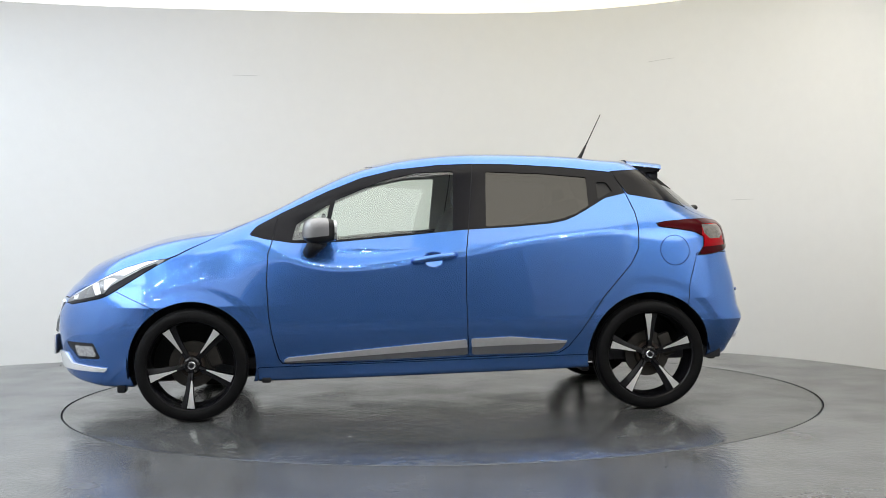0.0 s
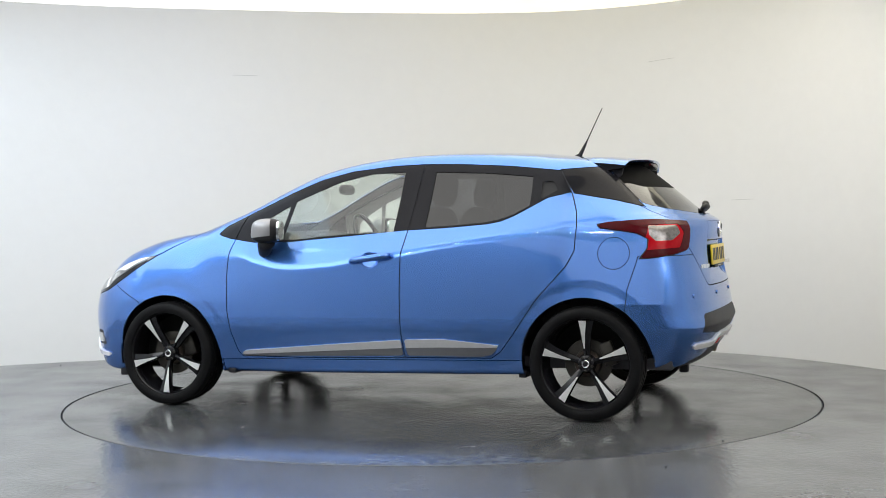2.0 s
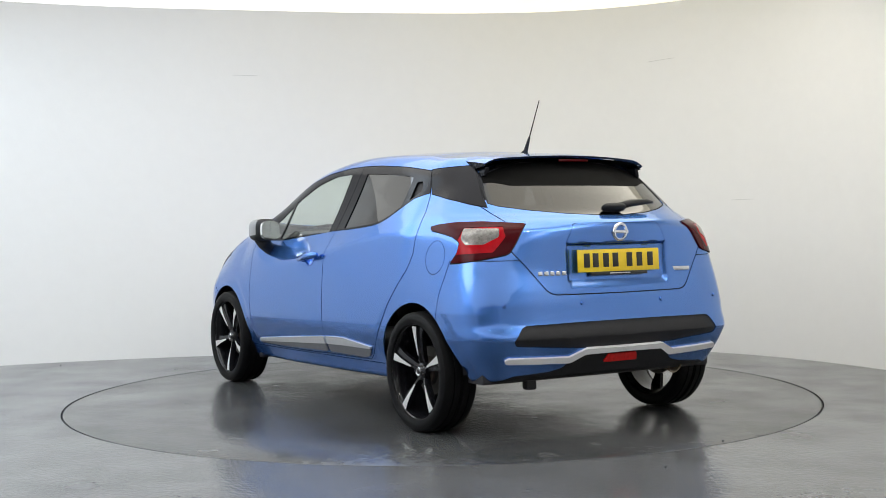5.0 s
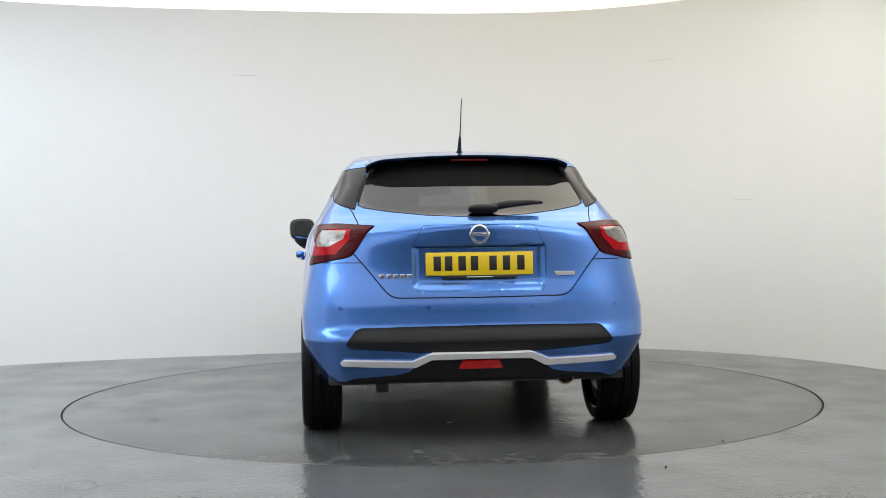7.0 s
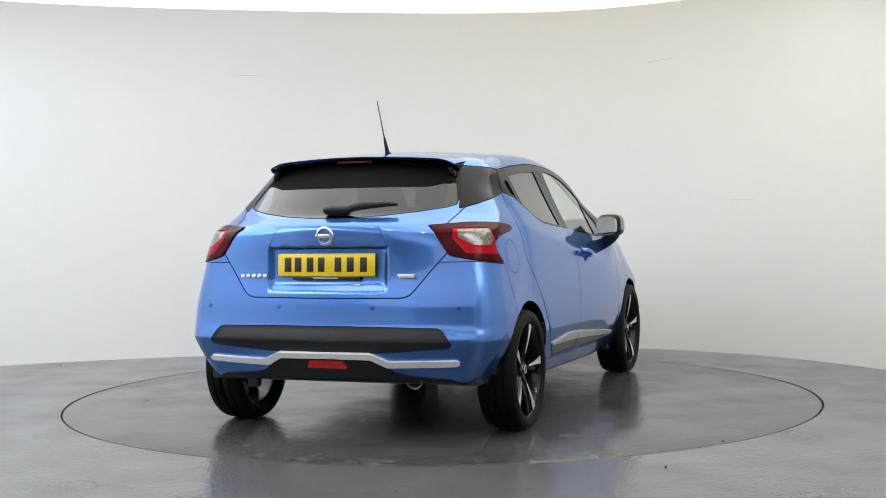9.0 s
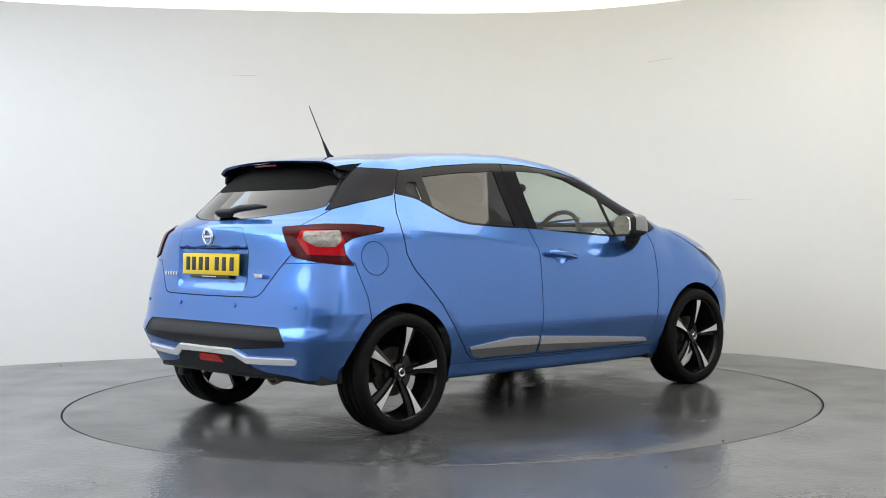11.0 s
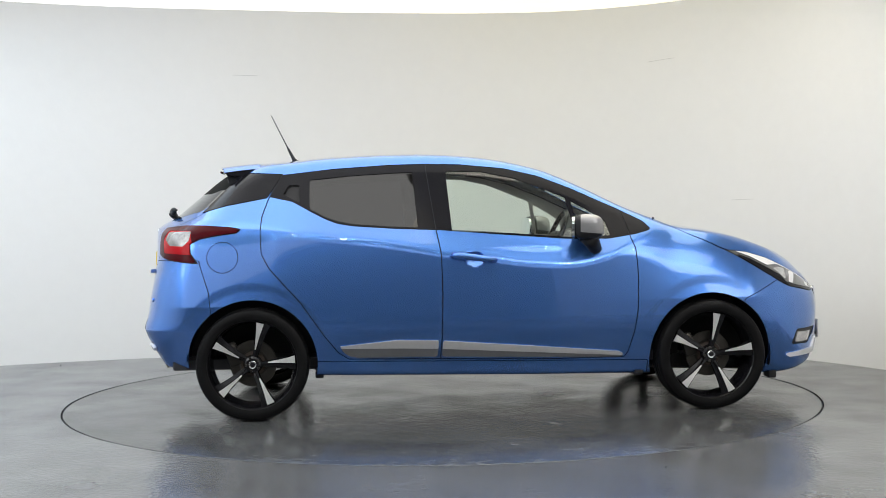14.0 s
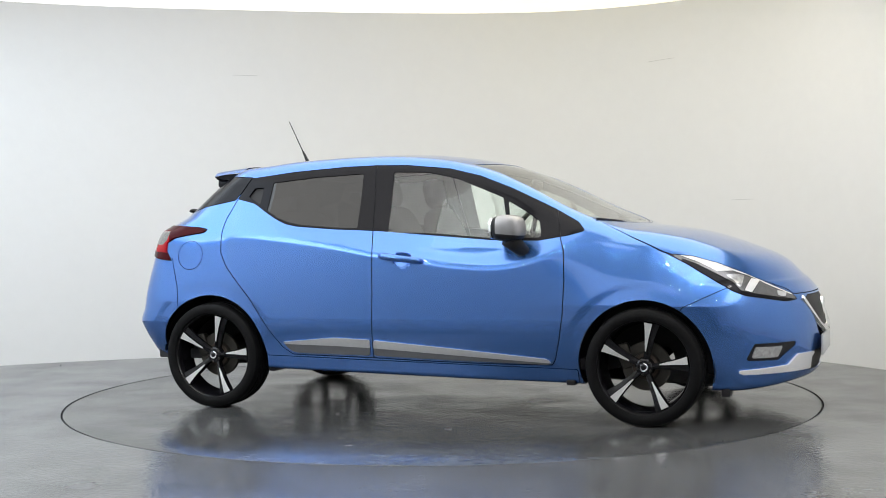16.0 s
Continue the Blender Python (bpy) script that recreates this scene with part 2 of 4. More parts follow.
# floor with a round opening for the turntable
verts, faces = [], []
N = 180
for i in range(N):
    a = 2 * math.pi * i / N
    c, s = math.cos(a), math.sin(a)
    verts += [((RING + 0.007) * c, (RING + 0.007) * s, 0), (11 * c, 11 * s, 0), ((RING + 0.007) * c, (RING + 0.007) * s, -0.05)]
for i in range(N):
    a, b = 3 * i, 3 * ((i + 1) % N)
    faces += [(a, a + 1, b + 1, b), (a + 2, a, b, b + 2)]
me = mesh_of("floor", verts, faces, [FLOOR], smooth=False)
tagged(new("floor", me), "smooth worn grey painted studio floor", "floor", kind="structure")
me = mesh_of("turntable_pit", [(2.4 * math.cos(2 * math.pi * i / 64), 2.4 * math.sin(2 * math.pi * i / 64), -0.06) for i in range(64)], [tuple(range(64))], [SEAL], smooth=False)
tagged(new("turntable_pit", me), "dark pit under the turntable", "pit", kind="structure")

me = revolve_mesh("turntable", [(0.0005, 0.0), (0.8, 0.0), (1.6, 0.0), (RING - 0.012, 0.0), (RING - 0.006, -0.002), (RING - 0.004, -0.05), (0.0005, -0.05)], DISC, N, 30)
me.transform(Matrix.Rotation(radians(90), 4, "X"))
turntable = tagged(new("turntable", me), "round grey painted turntable set flush in floor", "turntable")
me = revolve_mesh("edge_ring", [(RING - 0.004, -0.05), (RING - 0.0035, -0.003), (RING + 0.001, -0.003), (RING + 0.001, -0.05)], SEAL, N, 30)
me.transform(Matrix.Rotation(radians(90), 4, "X"))
part("edge_ring", me, turntable, "dark rubber edge ring")

# faint scratches on the wall, grit on the floor


def wall_mark(x, z, length, rise):
    p = min((q for q in curve if q[1] > 0), key=lambda q: abs(q[0] - x))
    i = int(np.argmin(np.abs(curve - p).sum(1)))
    d = curve[i + 1] - curve[i - 1]
    a = math.degrees(math.atan2(d[1], d[0]))
    ob = tagged(new("wall_mark", box_mesh("wall_mark", (length, 0.003, 0.004), MARK, 0.001, 1)), "faint grey scratch on the white wall", kind="structure")
    ob.matrix_basis = pose(p[0], p[1] - 0.001, z, 0, rise, a)


MARK = material("grey_scratch", (0.60, 0.60, 0.59), 0.8)
for mark in ((-1.52, 2.27, 0.20, 1), (1.82, 2.34, 0.26, -4), (2.36, 1.20, 0.34, -1)):
    wall_mark(*mark)
for x, y in ((-2.92, 1.90), (1.33, -1.75), (0.95, -2.35)):
    ob = tagged(new("grit", pillow_mesh("grit", (0.012, 0.010, 0.008), SEAL, 2.4, n=8)), "small dark crumb of grit on the floor", "grit", "grit on the floor")
    ob.location = (x, y, 0.003)

# glowing ceiling: cool panels over one half, warmer ones over the other


def glow_material(name, colour, strength):
    m = bpy.data.materials.new(name)
    m.use_nodes = True
    b = m.node_tree.nodes["Principled BSDF"]
    b.inputs["Base Color"].default_value = (0.35, 0.35, 0.34, 1)
    b.inputs["Emission Color"].default_value = (*colour, 1)
    b.inputs["Emission Strength"].default_value = strength
    return m


bm = bmesh.new()
bmesh.ops.create_cube(bm, size=1, matrix=Matrix.Translation((-0.5, -3.2, ROOM_H + 0.08)) @ Matrix.Diagonal((14, 15, 0.1, 1)))
tagged(new("ceiling", from_bm("ceiling", bm, CEILING, False)), "flat cream painted studio ceiling", "ceiling", kind="structure")
# only the strip by the wall is in view; other panels are added light
GLOWS = [(-5.2, -2.3, -1.98, 1.15, (0.80, 0.90, 1.0), 0.92), (-2.3, 0.3, -1.98, 1.15, (0.98, 0.97, 0.94), 0.68), (0.3, 2.6, -1.98, 1.15, (1.0, 0.94, 0.80), 0.80),
         (-5.0, -0.6, -8.8, -5.1, (0.94, 0.97, 1.0), 0.38), (-0.6, 3.6, -8.8, -5.1, (1.0, 0.99, 0.97), 0.30), (-5.9, 4.0, 1.15, 3.1, (1.0, 0.94, 0.80), 0.32),
         (-5.2, -2.9, -5.0, -2.0, (0.93, 0.97, 1.0), 1.5), (-2.0, -0.8, -2.5, -2.0, (0.96, 1.0, 0.97), 1.1), (-0.75, 0.45, -2.75, -2.2, (0.96, 1.0, 0.97), 0.7), (0.95, 3.4, -3.3, -2.45, (0.95, 0.95, 1.0), 1.0),
         (2.7, 3.95, -5.0, -3.4, (1.0, 0.98, 0.94), 1.3)]
for x0, x1, y0, y1, colour, gain in GLOWS:
    glow = glow_material("ceiling_glow", colour, CEILING_GLOW * gain)
    if x1 - x0 > 5:
        # the long panel by the wall is lit cool at one end and warm at the other
        n, l = glow.node_tree.nodes, glow.node_tree.links
        co, sep, rng, mix = n.new("ShaderNodeTexCoord"), n.new("ShaderNodeSeparateXYZ"), n.new("ShaderNodeMapRange"), n.new("ShaderNodeMix")
        mix.data_type = "RGBA"
        rng.inputs["From Min"].default_value, rng.inputs["From Max"].default_value = -1.6, 1.6
        mix.inputs["A"].default_value, mix.inputs["B"].default_value = (0.97, 0.97, 0.94, 1), (1.0, 0.93, 0.72, 1)
        l.new(co.outputs["Object"], sep.inputs[0])
        l.new(sep.outputs["X"], rng.inputs["Value"])
        l.new(rng.outputs[0], mix.inputs["Factor"])
        l.new(mix.outputs["Result"], n["Principled BSDF"].inputs["Emission Color"])
    me = box_mesh("ceiling_panel", (x1 - x0 - 0.008, y1 - y0 - 0.008, 0.03), glow, 0.004, 1)
    ob = tagged(new("ceiling_panel", me), "glowing ceiling panel, added light except the strip by the wall", "ceiling light", "ceiling light panels")
    ob.location = ((x0 + x1) / 2, (y0 + y1) / 2, ROOM_H + 0.012)

# a row of small spotlights at the near edge of the panels
SPOT = glow_material("spot_glow", (1.0, 0.98, 0.94), 140)
spot_me = revolve_mesh("ceiling_spot", [(0.0005, 0.0), (0.045, 0.0), (0.05, -0.004)], SPOT, 20, 40)
for x, y in [(x, -3.1) for x in (-2.7, -2.1, -0.9, -0.3, 0.9, 1.5, 2.7)] + [(x, -4.5) for x in (-2.4, -1.9, 0.1, 0.6, 2.2)]:
    rim = tagged(new("ceiling_spot", revolve_mesh("ceiling_spot_ring", [(0.05, -0.02), (0.05, 0.012), (0.062, 0.012), (0.066, -0.02)], SATIN, 24, 40)), "small round recessed ceiling spotlight", "spotlight", "ceiling spotlights")
    rim.matrix_basis = pose(x, y, ROOM_H - 0.024, -90, 0, 0)
    part("lens", spot_me, rim)

# ---------------------------------------------------------------- the car: form
WB = 1.2625          # half of the wheelbase
HUB_Z = 0.305


def curve_of(points):
    """A smooth function through (position, value) pairs."""
    c = spline(sorted(points), 16)
    return lambda x: np.interp(x, c[:, 0], c[:, 1])


def ramp(x, a, b):
    t = np.clip((x - a) / (b - a), 0, 1)
    return t * t * (3 - 2 * t)


def smax(a, b, k):
    h = np.maximum(k - np.abs(a - b), 0) / k
    return np.maximum(a, b) + h * h * k / 4


top_line = curve_of([(2.2, 0.60), (2.06, 0.714), (1.95, 0.796), (1.87, 0.846), (1.67, 0.925), (1.466, 0.988), (1.264, 1.022), (1.15, 1.034), (1.05, 1.060), (0.9, 1.120), (0.787, 1.172),
                     (0.58, 1.279), (0.375, 1.370), (0.165, 1.424), (-0.04, 1.454), (-0.25, 1.468), (-0.46, 1.469), (-0.67, 1.463), (-0.89, 1.451), (-1.05, 1.434), (-1.3, 1.415),
                     (-1.5, 1.396), (-1.75, 1.365), (-2.2, 1.3)])
crown = curve_of([(-2.2, 0.13), (-1.3, 0.11), (0.2, 0.10), (0.7, 0.07), (1.0, 0.05), (1.3, 0.07), (1.6, 0.11), (1.9, 0.16), (2.2, 0.2)])
side_plan = curve_of([(2.2, 0.80), (1.7, 0.815), (1.5, 0.835), (1.26, 0.850), (0.9, 0.858), (0.4, 0.866), (-0.3, 0.866), (-0.9, 0.862), (-1.26, 0.858), (-1.5, 0.855), (-1.66, 0.838), (-1.85, 0.79), (-2.2, 0.68)])
lean_in = curve_of([(2.2, 0.45), (1.6, 0.40), (1.37, 0.29), (1.1, 0.18), (0.85, 0.06), (0.4, 0.0), (-0.9, 0.02), (-1.2, 0.10), (-1.45, 0.17), (-1.8, 0.22), (-2.2, 0.22)])
shoulder = curve_of([(2.2, 0.72), (1.9, 0.75), (1.6, 0.85), (1.35, 0.94), (1.18, 0.962), (1.0, 0.95), (0.825, 0.907), (0.644, 0.845), (0.46, 0.815), (0.217, 0.829), (0.03, 0.857), (-0.25, 0.892),
                     (-0.47, 0.932), (-0.78, 0.974), (-1.21, 1.017), (-1.5, 1.03), (-2.2, 1.03)])
nose = curve_of([(0.05, 1.93), (0.15, 2.0), (0.2, 2.04), (0.3, 2.075), (0.45, 2.096), (0.55, 2.096), (0.64, 2.074), (0.72, 2.028), (0.85, 1.94), (1.6, 1.6)])
tail = curve_of([(0.05, -1.85), (0.2, -1.90), (0.31, -1.902), (0.40, -1.910), (0.49, -1.911), (0.525, -1.903), (0.56, -1.888), (0.61, -1.879), (0.66, -1.872), (0.71, -1.863), (0.80, -1.848), (0.90, -1.846), (0.99, -1.852),
                 (1.045, -1.848), (1.08, -1.80), (1.114, -1.744), (1.2, -1.640), (1.3, -1.518), (1.4, -1.39), (1.6, -1.13)])
tail_bow = curve_of([(0.05, 0.09), (0.65, 0.09), (0.85, 0.14), (1.0, 0.26), (1.12, 0.50), (1.6, 0.5)])
under_line = curve_of([(2.3, 0.25), (2.0, 0.215), (1.85, 0.195), (1.6, 0.18), (0.9, 0.20), (-0.9, 0.235), (-1.3, 0.26), (-1.6, 0.275), (-1.9, 0.285), (-2.2, 0.29)])


def upper_width(x, z):
    """Half the width of the glasshouse at a height."""
    return 0.762 - 0.40 * (np.maximum(z, 0.92) - 1.017) - 0.045 * ramp(x, 0.25, 0.95) - 0.4 * ramp(x, 1.0, 1.5) - 0.85 * np.maximum(0, -(x + 1.08)) ** 2


def sides_of(x, y, z):
    """The four bounds of the car's form: top, side, front and rear, each negative inside."""
    ay = np.abs(y)
    f_top = (z - (top_line(x) - crown(x) * ay ** 2)) * 0.92
    glass_w = upper_width(x, z)
    c = shoulder(x)
    body_w = side_plan(x) - lean_in(x) * np.maximum(0, z - 0.62) - 0.035 * (np.maximum(0, 0.54 - z) / 0.2) ** 2
    body_w += 0.004 - 0.10 * np.maximum(0, np.minimum(z, c) - 0.45) ** 2 * ramp(x, -1.5, -1.0) * (1 - 0.6 * ramp(x, 0.9, 1.3))
    body_w -= 0.006 * (1 - ramp(z, 0.38, 0.48)) * ramp(x, -0.95, -0.75) * (1 - ramp(x, 0.75, 0.95))
    body_w -= 0.30 * np.maximum(0, 0.488 - z) * (1 - ramp(x, -1.66, -1.48))
    body_w -= 0.56 * smax(0.0 * z, z - c, 0.022 + 0.19 * ramp(x, 0.72, 1.1) + 0.08 * ramp(-x, 1.0, 1.4))
    for wx in (WB, -WB):
        r = np.hypot(x - wx, z - HUB_Z)
        body_w += -0.003 * (1 - ramp(r, 0.392, 0.445)) * ramp(z, 0.2, 0.35)
    d2 = ((x + 0.054) / 0.055) ** 2 + ((z - 0.857) / 0.042) ** 2
    body_w -= 0.026 * np.maximum(0, 1 - d2)
    f_side = ay - smax(glass_w, body_w, 0.03)
    f_front = (x - (nose(z) - 0.36 * ay ** 2 - 0.46 * ay ** 4)) * 0.85
    rear = tail(z) + tail_bow(z) * ay ** 2 + 0.30 * ay ** 6
    rear = rear + 0.50 * np.maximum(0, 0.488 - z)
    rear = rear + 0.020 * ramp(-((np.maximum(ay - 0.27, 0) / 0.055) ** 2), -1, 0) * ramp(z, 0.72, 0.775) * (1 - ramp(z, 0.935, 0.95))
    return f_top, f_side, f_front, (rear - x) * 0.88


def form(x, y, z):
    """Negative inside the car's outer form."""
    f_top, f_side, f_front, f_rear = sides_of(x, y, z)
    f = smax(f_top, f_side, 0.085)
    f = smax(f, f_front, 0.10)
    f = smax(f, f_rear, 0.085)
    return smax(f, under_line(x) - z, 0.03)


def surface_net(fn, lo, hi, step):
    """Quads on the zero level of fn, one vertex in each cell that the level crosses."""
    ax = [np.arange(a, b, step) for a, b in zip(lo, hi)]
    X, Y, Z = np.meshgrid(*ax, indexing="ij")
    v = fn(X, Y, Z)
    inside = v < 0
    n = v.shape
    corners = [(i, j, k) for i in (0, 1) for j in (0, 1) for k in (0, 1)]
    cut = lambda c: tuple(slice(o, m - 1 + o) for o, m in zip(c, n))
    count = sum(inside[cut(c)].astype(np.int8) for c in corners)
    cells = np.argwhere((count > 0) & (count < 8))
    idx = -np.ones([m - 1 for m in n], dtype=np.int64)
    idx[tuple(cells.T)] = np.arange(len(cells))
    base = np.array(lo)
    acc, num = np.zeros((len(cells), 3)), np.zeros(len(cells))
    for a in range(8):
        for b in range(a + 1, 8):
            ca, cb = np.array(corners[a]), np.array(corners[b])
            if abs(ca - cb).sum() != 1:
                continue
            va, vb = v[tuple((cells + ca).T)], v[tuple((cells + cb).T)]
            s = (va < 0) != (vb < 0)
            t = np.where(s, va / np.where(s, va - vb, 1), 0)
            acc += np.where(s[:, None], (cells + ca) + (cb - ca) * t[:, None], 0)
            num += s
    verts = base + acc / num[:, None] * step
    faces = []
    for d in range(3):
        e = np.eye(3, dtype=int)[d]
        u, w = np.eye(3, dtype=int)[(d + 1) % 3], np.eye(3, dtype=int)[(d + 2) % 3]
        sa = inside[tuple(slice(0, m - q) for m, q in zip(n, e))]
        sb = inside[tuple(slice(q, m) for m, q in zip(n, e))]
        ed = np.argwhere(sa != sb)
        ok = np.all((ed - u - w >= 0) & (ed < np.array(n) - 1), axis=1)
        ed = ed[ok]
        q = np.stack([idx[tuple((ed - o).T)] for o in (u + w, w, 0 * u, u)], axis=1)
        flip = ~sa[tuple(ed.T)]
        q[flip] = q[flip][:, ::-1]
        faces.append(q[(q >= 0).all(axis=1)])
    return verts, np.concatenate(faces)


def slope(p, h=5e-4):
    g = np.stack([form(*(p + d).T) - form(*(p - d).T) for d in np.eye(3) * h], axis=1) / (2 * h)
    return g


class Shell:
    """The car's skin as polygons with a label each, cut along lines into panels."""

    def __init__(self, step):
        v, f = surface_net(form, (-2.06, -0.02, 0.09), (2.16, 0.94, 1.50), step)
        for _ in range(4):
            g = slope(v)
            v = v - g * (form(*v.T) / np.maximum((g * g).sum(1), 0.2))[:, None] * 0.9
        self.v = [tuple(p) for p in v]
        self.faces = {"body": [tuple(q) for q in f]}

    def cut(self, labels, f, name):
        """Gives the part of labels where f is negative the new name."""
        val = f(*np.array(self.v).T)
        val[np.abs(val) < 2e-4] = -2e-4
        neg = val < 0
        made = {}
        got = self.faces.setdefault(name, [])
        for lab in labels.split():
            keep = []
            for p in self.faces.get(lab, []):
                s = [neg[i] for i in p]
                if all(s):
                    got.append(p)
                elif not any(s):
                    keep.append(p)
                else:
                    a, b = [], []
                    for k, i in enumerate(p):
                        j = p[(k + 1) % len(p)]
                        (a if neg[i] else b).append(i)
                        if neg[i] != neg[j]:
                            key = (i, j) if i < j else (j, i)
                            if key not in made:
                                t = val[i] / (val[i] - val[j])
                                made[key] = len(self.v)
                                self.v.append(tuple(x + (y - x) * t for x, y in zip(self.v[i], self.v[j])))
                            a.append(made[key])
                            b.append(made[key])
                    if len(a) > 2:
                        got.append(tuple(a))
                    if len(b) > 2:
                        keep.append(tuple(b))
            self.faces[lab] = keep

    def panel(self, labels, f, name, gap=0.0028):
        """A panel with an open joint round it."""
        self.cut(labels, lambda x, y, z: f(x, y, z) + gap, name)
        self.cut(labels, lambda x, y, z: f(x, y, z) - gap, "joint")

    def mesh(self, label, mats, both, push=0.0, thick=0.006, side=1, swell=None):
        """The mesh of a label: outer skin, inner skin and rim; mirrored into one mesh if both."""
        polys = self.faces.get(label, [])
        used = sorted({i for p in polys for i in p})
        at = {i: k for k, i in enumerate(used)}
        v = np.array([self.v[i] for i in used])
        g = slope(v)
        n = g / np.linalg.norm(g, axis=1)[:, None]
        n[np.abs(v[:, 1]) < 1e-4, 1] = 0
        off = np.full(len(v), push)
        polys = [tuple(at[i] for i in p) for p in polys]
        edges = defaultdict(int)
        for p in polys:
            for a, b in zip(p, p[1:] + p[:1]):
                edges[(a, b)] += 1
        rim = [(a, b) for a, b in edges if (b, a) not in edges and not (both and abs(v[a][1]) < 1e-4 and abs(v[b][1]) < 1e-4)]
        outer, inner = v + n * off[:, None], v + n * (off - thick)[:, None]
        k = len(v)
        verts, norms = [outer, inner], [n, -n]
        faces = list(polys) + [tuple(i + k for i in p[::-1]) for p in polys]
        which = [0] * len(polys) + [len(mats) - 1] * len(polys)
        rv, rn, m = [], [], 2 * k
        for a, b in rim:
            e = v[b] - v[a]
            o = np.cross(e, n[a])
            o = o / (np.linalg.norm(o) + 1e-9)
            rv += [outer[a], outer[b], inner[b], inner[a]]
            rn += [o] * 4
            faces.append((m + 3, m + 2, m + 1, m))
            which.append(0)
            m += 4
        V = np.concatenate(verts + ([np.array(rv)] if rv else []))
        N_ = np.concatenate(norms + ([np.array(rn)] if rn else []))
        if side < 0 or both:
            Vm, Nm = V * (1, -1, 1), N_ * (1, -1, 1)
            fm = [tuple(i for i in f[::-1]) for f in faces]
            if both:
                mid = np.abs(V[:, 1]) < 1e-4
                mid[2 * k:] = False
                faces = faces + [tuple(i if mid[i] else i + len(V) for i in f) for f in fm]
                which = which + which
                V, N_ = np.concatenate([V, Vm]), np.concatenate([N_, Nm])
            else:
                V, N_, faces = Vm, Nm, fm
        return mesh_of(label, V, faces, mats, which, N_)


def outline(points, smooth=0):
    """Signed distance to a closed outline in two coordinates, negative inside."""
    p = spline(points, smooth, True) if smooth else np.array(points, float)
    q = np.roll(p, -1, axis=0)

    def dist(a, b):
        best, odd = np.full(a.shape, 9.0), np.zeros(a.shape, bool)
        for (x0, y0), (x1, y1) in zip(p, q):
            dx, dy = x1 - x0, y1 - y0
            t = np.clip(((a - x0) * dx + (b - y0) * dy) / (dx * dx + dy * dy + 1e-12), 0, 1)
            best = np.minimum(best, np.hypot(a - x0 - t * dx, b - y0 - t * dy))
            if dy:
                odd ^= ((y0 > b) != (y1 > b)) & (a < x0 + dx * (b - y0) / dy)
        return np.where(odd, -best, best)
    return dist


def from_side(points, smooth=0, y_min=0.4):
    d = outline(points, smooth)
    return lambda x, y, z: np.maximum(d(x, z), y_min - y)


def from_rear(points, smooth=0, x_max=-1.42):
    d = outline(points, smooth)
    return lambda x, y, z: np.maximum(d(y, z), x - x_max)


def from_front(points, smooth=0, x_min=1.5):
    d = outline(points, smooth)
    return lambda x, y, z: np.maximum(d(y, z), x_min - x)


def round_tail(points, smooth=0):
    """An outline in the angle round a pole inside the tail (degrees) and the height."""
    d = outline([(a / 100, z) for a, z in points], smooth)
    return lambda x, y, z: np.maximum(d(np.degrees(np.arctan2(y, -(x + 1.2))) / 100, z), x + 1.25)


shell = Shell(0.0115)
shell.cut("body", lambda x, y, z: y, "half")
shell.faces.pop("half")
for wx in (WB, -WB):
    shell.cut("body", lambda x, y, z: np.maximum(np.hypot(x - wx, z - HUB_Z) - (0.345 if wx > 0 else 0.35), 0.5 - y), "open")
shell.faces.pop("open")

pane_edge = curve_of([(0.9, 0.60), (1.10, 0.585), (1.15, 0.575), (1.2, 0.562), (1.3, 0.522), (1.36, 0.492), (1.5, 0.45)])


def pillar_bound(x, y, z):
    return pane_edge(z) + 0.004 - y


# side windows and the black band round them
BAND = [(0.943, 1.008), (0.905, 1.050), (0.765, 1.123), (0.516, 1.238), (0.328, 1.311), (0.14, 1.356), (-0.11, 1.381), (-0.3, 1.386), (-0.5, 1.382), (-0.81, 1.362), (-1.10, 1.330),
        (-1.165, 1.212), (-1.04, 1.184), (-0.93, 1.122), (-0.86, 1.085), (-0.80, 1.061), (-0.72, 1.046), (-0.48, 1.028), (-0.23, 1.017), (0.15, 0.985), (0.46, 0.960), (0.70, 0.957), (0.857, 0.981), (0.93, 1.000)]
shell.panel("body", from_side(BAND, 0, 0.45), "band", 0.002)
shell.panel("body", lambda x, y, z: np.maximum(outline([(-1.09, 1.336), (-1.178, 1.205), (-1.40, 1.165), (-1.66, 1.098), (-1.80, 1.10), (-1.60, 1.42), (-1.44, 1.372), (-1.30, 1.350), (-1.2, 1.342)])(x, z), pillar_bound(x, y, z)), "pillar_panel", 0.0022)
shell.cut("band", from_side([(0.475, 1.190), (0.20, 1.300), (0.017, 1.340), (-0.19, 1.347), (-0.168, 1.010), (0.15, 0.996), (0.46, 0.970), (0.528, 0.968)]), "front_glass")
shell.cut("band", from_side([(0.545, 0.972), (0.505, 1.170), (0.60, 1.118), (0.69, 1.060), (0.715, 0.972)]), "corner_glass")
shell.cut("band", from_side([(-0.375, 1.342), (-0.68, 1.328), (-0.945, 1.303), (-0.945, 1.143), (-0.86, 1.097), (-0.79, 1.073), (-0.70, 1.055), (-0.50, 1.040), (-0.355, 1.032)]), "rear_glass")
shell.cut("band", from_side([(-1.0, 1.275), (-1.06, 1.275), (-1.09, 1.225), (-1.0, 1.175)]), "handle_pocket")

